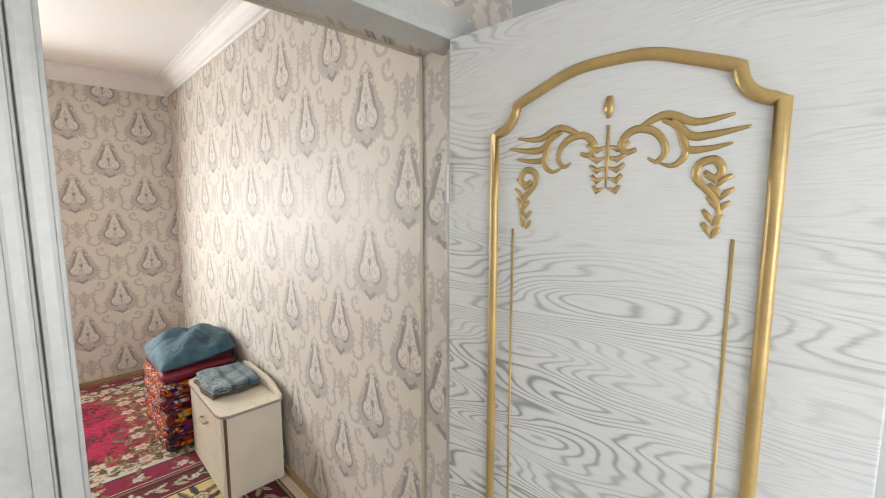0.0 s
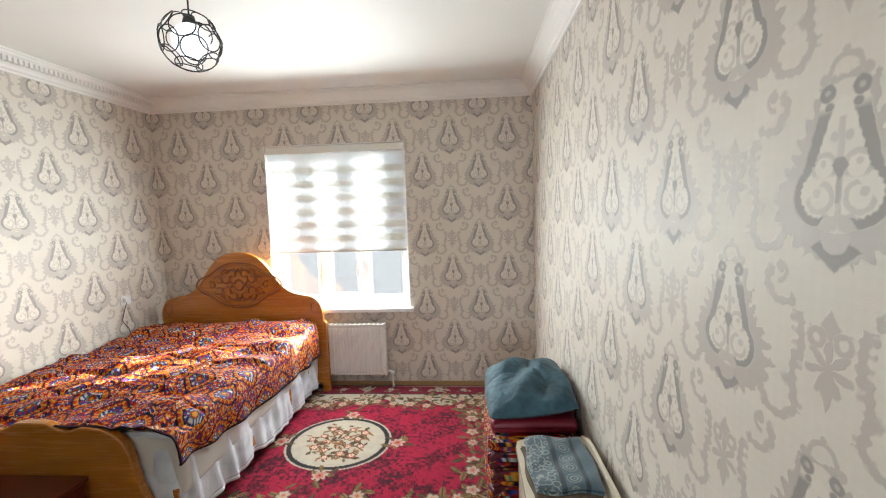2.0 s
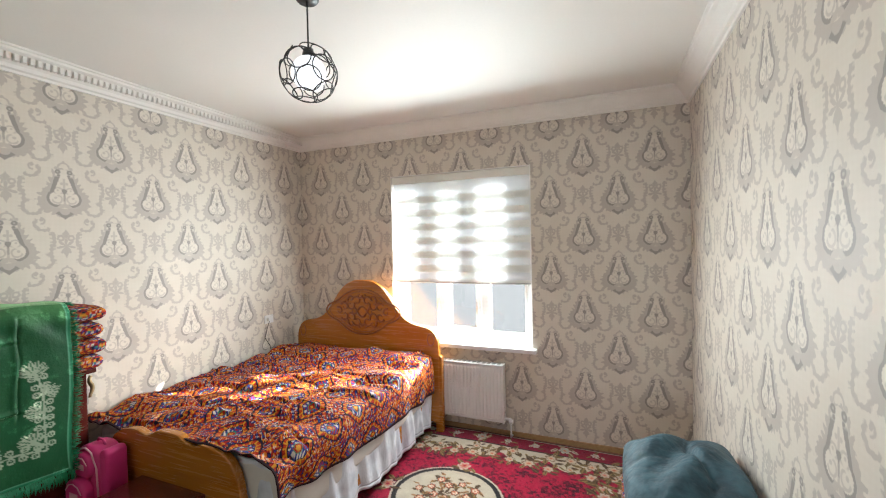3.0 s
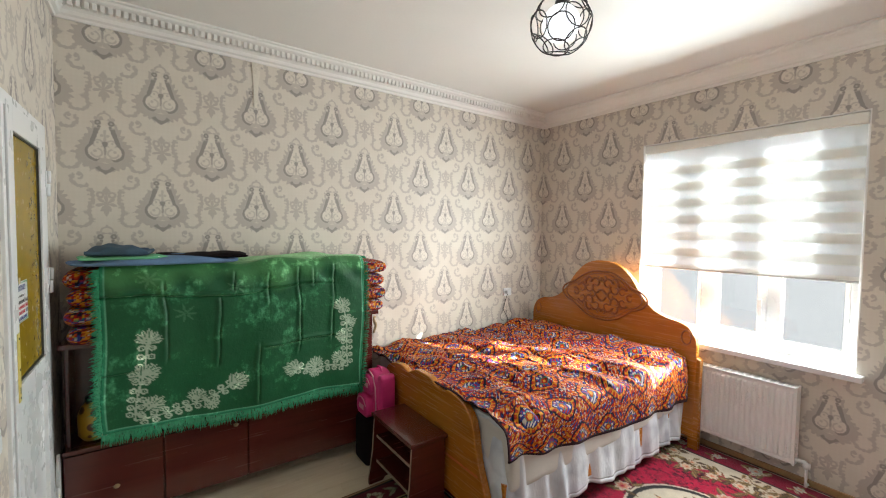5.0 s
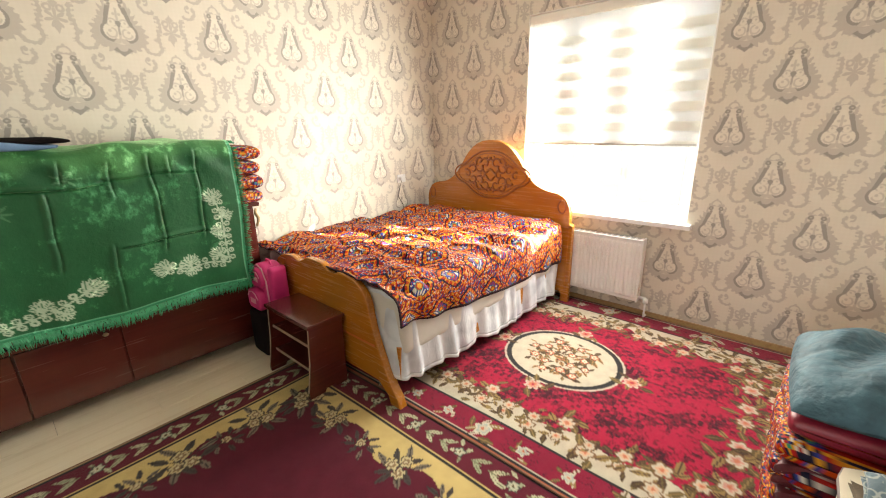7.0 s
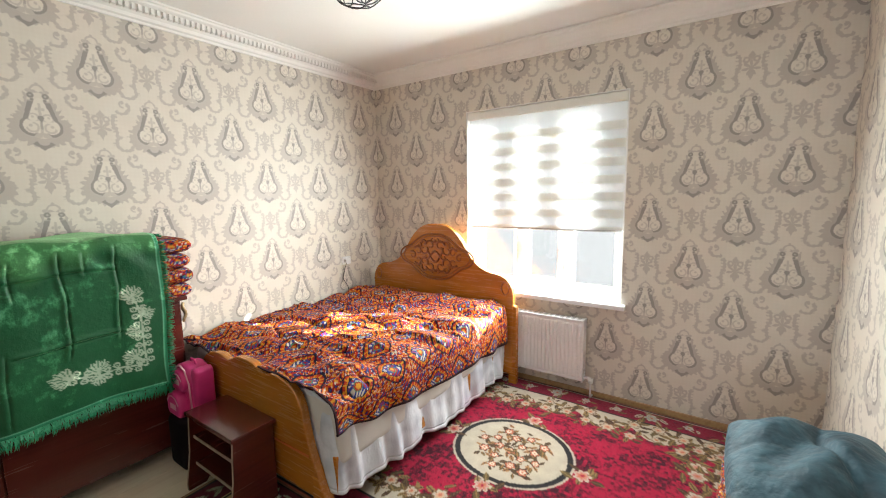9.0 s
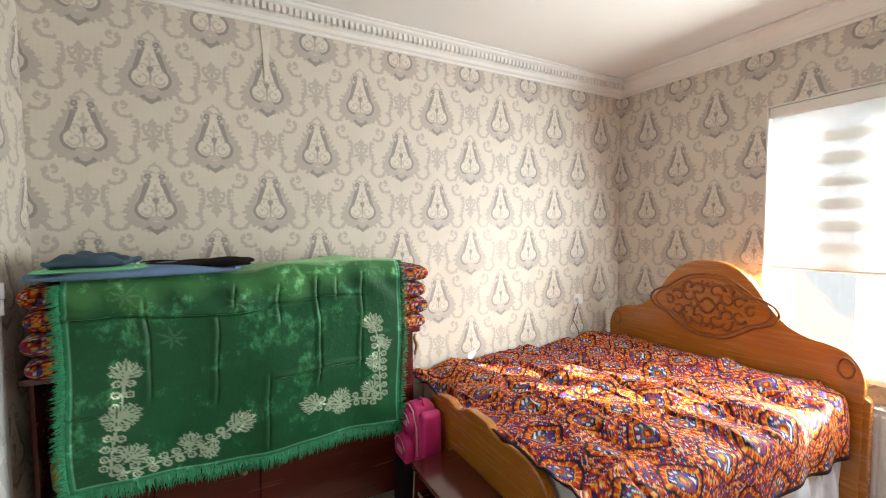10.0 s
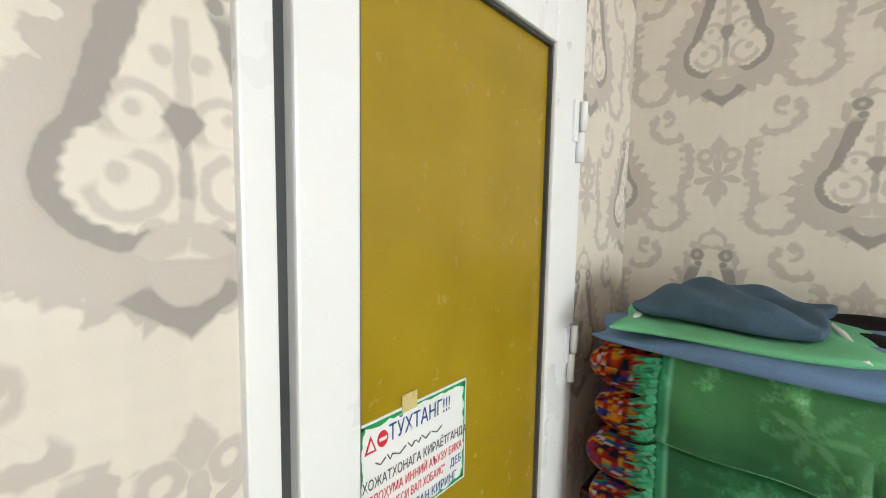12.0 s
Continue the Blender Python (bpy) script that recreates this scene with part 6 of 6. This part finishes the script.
# ---- stool with shelves ----
st = thing("stool", (-2.50, -1.80, 0.0), "small dark mahogany stool with two shelves and worn edges", "stool")
WORN = plain("worn_edge", (0.30, 0.24, 0.18), 0.5, 0.3, 30, 150, 0.0004)
SX0, SX1, SY0, SY1 = -2.578, -2.335, -1.975, -1.468
part("seat", box(SX0, SX1 + 0.004, SY0, SY1, 0.447, 0.470, 0.004), MAHOG, st)
for y in (SY0 + 0.012, SY1 - 0.030):
    outl = [(SX0 + 0.012, 0.0085), (SX0 + 0.085, 0.0085), (SX0 + 0.10, 0.03), (SX1 - 0.085, 0.03), (SX1 - 0.07, 0.0085), (SX1 + 0.028, 0.0085), (SX1 + 0.030, 0.05), (SX1 + 0.016, 0.13), (SX1 + 0.002, 0.23), (SX1 - 0.004, 0.35), (SX1 - 0.010, 0.446), (SX0 + 0.012, 0.446)]
    sp = part("side_panel", prism(outl, "y", y, y + 0.018), MAHOG, st)
    part("worn_edge", tube([(SX1 + 0.030, y + 0.009, 0.05), (SX1 + 0.016, y + 0.009, 0.13), (SX1 + 0.002, y + 0.009, 0.23), (SX1 - 0.004, y + 0.009, 0.35), (SX1 - 0.010, y + 0.009, 0.440)], 0.0045, 6), WORN, sp, "worn pale edge")
for z in (0.145, 0.31):
    sh = part("shelf", box(SX0 + 0.03, SX1 - 0.025, SY0 + 0.031, SY1 - 0.031, z, z + 0.016), MAHOG, st)
    part("worn_edge", box(SX1 - 0.0248, SX1 - 0.020, SY0 + 0.031, SY1 - 0.031, z, z + 0.016, 0.001), WORN, sh, "worn pale edge")
part("back_panel", box(SX0 + 0.012, SX0 + 0.024, SY0 + 0.031, SY1 - 0.031, 0.03, 0.446), MAHOG, st)

# ---- pink rucksack on a black bag ----
HOT = plain("pink_nylon", (0.62, 0.030, 0.20), 0.5, 0.12, 10, 200, 0.001)
PALE = plain("pale_pink_print", (0.74, 0.40, 0.48), 0.5, 0.1, 10, 200, 0.001)
bag = thing("black_bag", (-2.46, -2.23, 0.0), "black cloth bag on the floor beside the stool", "bag")
part("body", box(-2.56, -2.37, -2.335, -2.13, 0.0, 0.33, 0.04, seg=4), NIGHT, bag, smooth=True)
rk = thing("rucksack", (-2.47, -2.22, 0.335), "small bright pink rucksack leaning on the bed", "rucksack")
def arched(y0_, y1_, z0_, z1_, x0_, x1_, bev):
    """A padded pocket with a rounded top."""
    r_ = (y1_ - y0_) / 2
    arc = [((y0_ + y1_) / 2 + r_ * math.cos(k * math.pi / 12), z1_ - r_ * 0.8 + r_ * 0.8 * math.sin(k * math.pi / 12)) for k in range(13)]
    return prism([(y0_ + 0.02, z0_), (y1_ - 0.02, z0_), (y1_, z0_ + 0.03)] + arc + [(y0_, z0_ + 0.03)], "x", x0_, x1_, bev, seg=4)


part("main_body", arched(-2.33, -2.10, 0.335, 0.66, -2.565, -2.43, 0.03), HOT, rk, smooth=True)
fp = part("front_pocket", arched(-2.315, -2.14, 0.345, 0.50, -2.435, -2.375, 0.02), HOT, rk, smooth=True)
part("zip", tube([(-2.374, -2.30, 0.43), (-2.373, -2.27, 0.465), (-2.372, -2.228, 0.478), (-2.373, -2.185, 0.465), (-2.374, -2.155, 0.43)], 0.003, 6), PALE, fp)
up = part("upper_pocket", arched(-2.30, -2.13, 0.505, 0.635, -2.437, -2.40, 0.014), HOT, rk, smooth=True)
part("print", box(-2.4005, -2.3985, -2.255, -2.175, 0.545, 0.578, 0.001), PALE, up, "pale pink unreadable printed mark")
part("zip", tube([(-2.399, -2.285, 0.58), (-2.398, -2.25, 0.612), (-2.398, -2.18, 0.612), (-2.399, -2.145, 0.58)], 0.003, 6), PALE, up)
part("handle", tube([(-2.50, -2.24, 0.635), (-2.50, -2.22, 0.675), (-2.50, -2.18, 0.675), (-2.50, -2.16, 0.635)], 0.007, 8), HOT, rk, smooth=True)
part("side_flap", arched(-2.115, -2.045, 0.40, 0.655, -2.55, -2.44, 0.02), HOT, rk, smooth=True)
part("piping", tube([(-2.432, -2.318, 0.40), (-2.430, -2.312, 0.56), (-2.429, -2.27, 0.635), (-2.428, -2.215, 0.655), (-2.429, -2.16, 0.635), (-2.430, -2.118, 0.56), (-2.432, -2.112, 0.40)], 0.005, 6), PALE, rk, "pale pink piping", True)
part("print", box(-2.3755, -2.3735, -2.265, -2.19, 0.39, 0.425, 0.001), PALE, fp, "pale pink unreadable printed mark")

# ---- bedside cabinet ----
CREAMWOOD = plain("cream_laminate", (0.70, 0.62, 0.49), 0.32, 0.06, 6, 120, 0.0003)
EDGE = plain("brown_edge_band", (0.16, 0.075, 0.04), 0.45, 0.15)
MAUVE = plain("mauve_edge_band", (0.33, 0.275, 0.265), 0.45, 0.12)
ns = thing("bedside_cabinet", (-2.47, 0.87, 0.0), "cream laminate bedside cabinet with brown edges and a raised back", "cabinet")
NX0, NX1, NY0, NY1 = -2.80, -2.135, 0.715, 1.035
part("body", box(NX0, NX1, NY0, NY1, 0.016, 0.517, 0.002), CREAMWOOD, ns)
topo = [(NX0 - 0.02, NY1), (NX0 - 0.02, NY0 + 0.02), (NX0 + 0.0, NY0 - 0.02), (NX0 + 0.05, NY0 - 0.032), (NX1 - 0.05, NY0 - 0.032), (NX1 + 0.0, NY0 - 0.02), (NX1 + 0.022, NY0 + 0.02), (NX1 + 0.022, NY1)]
part("cabinet_top", prism(topo, "z", 0.521, 0.540, 0.002), CREAMWOOD, ns)
part("edge_band", prism([(x + (0.0025 if x > -2.47 else -0.0025), y - 0.0025) for x, y in topo], "z", 0.5225, 0.5385), MAUVE, ns, "mauve-grey edge band")
lip = [(NX0 - 0.02, 0.541), (NX1 + 0.022, 0.541), (NX1 + 0.022, 0.56), (NX1 - 0.02, 0.575), (NX1 - 0.07, 0.60), (NX1 - 0.16, 0.618), (NX0 + 0.16, 0.618), (NX0 + 0.07, 0.60), (NX0 + 0.02, 0.575), (NX0 - 0.02, 0.56)]
part("back_lip", prism(lip, "y", NY1 - 0.016, NY1, 0.002), CREAMWOOD, ns)
part("front_edge", box(NX1 - 0.014, NX1 + 0.0015, NY0 - 0.0015, NY0 + 0.010, 0.018, 0.516), EDGE, ns, "brown edge band")
dd = part("door", box(NX0 + 0.006, NX1 - 0.018, NY0 - 0.018, NY0 - 0.001, 0.03, 0.508, 0.004), CREAMWOOD, ns)
part("handle", tube([(-2.50, NY0 - 0.018, 0.40), (-2.50, NY0 - 0.042, 0.40), (-2.40, NY0 - 0.042, 0.40), (-2.40, NY0 - 0.018, 0.40)], 0.006, 8), BRASS, dd, "small brass handle", True)


def prayer_mat():
    """Slate weave: a figured field, a dark band, a row of rosettes and a plain end."""
    m, nt, p = material("grey_woven_pattern")
    sep = nt.nodes.new("ShaderNodeSeparateXYZ")
    nt.links.new(coords(nt), sep.inputs[0])
    x_, y_ = E(nt, sep.outputs[0]), E(nt, sep.outputs[1])
    w1 = nt.nodes.new("ShaderNodeTexVoronoi")
    w1.inputs["Scale"].default_value = 30.0
    nt.links.new(coords(nt), w1.inputs["Vector"])
    fig = ((E(nt, w1.outputs["Distance"]) * 15.0).sin() * 1.6 - 0.35).clamp()
    cell_ = (x_ + 0.5).mod(0.075) - 0.0375
    ros = (cell_ * cell_ + (y_ - 0.030) * (y_ - 0.030)).op("SQRT")
    rosette = ((ros * 420.0).cos() * 0.8 + 0.2).clamp() * ros.below(0.030)
    near_, row_ = y_.below(-0.030), y_.above(-0.010) * y_.below(0.068)
    bar = (y_ + 0.020).abs().below(0.011).max((y_ - 0.078).abs().below(0.009))
    k = (fig * near_ + rosette * row_).clamp()
    weave = noise_of(nt, 160.0, 2.0)
    c = mix(nt, weave, (0.050, 0.088, 0.115), (0.085, 0.135, 0.165))
    c = mix(nt, k * 0.85, c, (0.30, 0.32, 0.29))
    c = mix(nt, bar * 0.85, c, (0.016, 0.026, 0.034))
    nt.links.new(c, p.inputs["Base Color"])
    p.inputs["Roughness"].default_value = 0.85
    p.inputs["Sheen Weight"].default_value = 0.3
    bump(nt, p, weave + k * 0.5, 0.5, 0.002)
    return m


UNDERMAT = plain("brown_weave", (0.14, 0.10, 0.065), 0.9, 0.35, 30, 260, 0.002)
soft_slab("folded_rug", -2.73, -2.365, 0.705, 1.00, 0.541, 0.566, UNDERMAT, "folded brown woven mat on the cabinet", 2, 2, 9)
soft_slab("folded_mat", -2.74, -2.36, 0.715, 1.00, 0.566, 0.606, prayer_mat(), "folded grey-blue patterned mat on the brown mat", 0, 2, 8)

# ---- floor planks ----
PW, PL = 0.192, 1.28
rnd = random.Random(21)
meshes = {}
y = YS
row = 0
while y < YN - 0.001:
    w = min(PW, YN - y)
    x = XW - (row * 0.43) % PL
    while x < XE + T:
        a, b = max(x, XW), min(x + PL, XE + T)
        if b - a > 0.02:
            key = (round(b - a, 3), round(w, 3))
            if key not in meshes:
                bm = box(0.0008, key[0] - 0.0008, 0.0008, key[1] - 0.0008, -0.0118, 0.0, 0.0012, seg=1)
                me = bpy.data.meshes.new("plank")
                bm.to_mesh(me)
                bm.free()
                me.materials.append(PLANK)
                meshes[key] = me
            ob = new("plank", meshes[key])
            ob.location = (a, y, 0)
            ob.parent = FLOOR
        x += PL
    y += PW
    row += 1
HALLFLOOR = structure("hall_floor", box(XE + T, 1.72, -2.65, 1.36, -0.0118, 0.0), plain("hall_lino", (0.35, 0.27, 0.19), 0.5, 0.15, 4, 60), "plain brown hall floor", "floor")
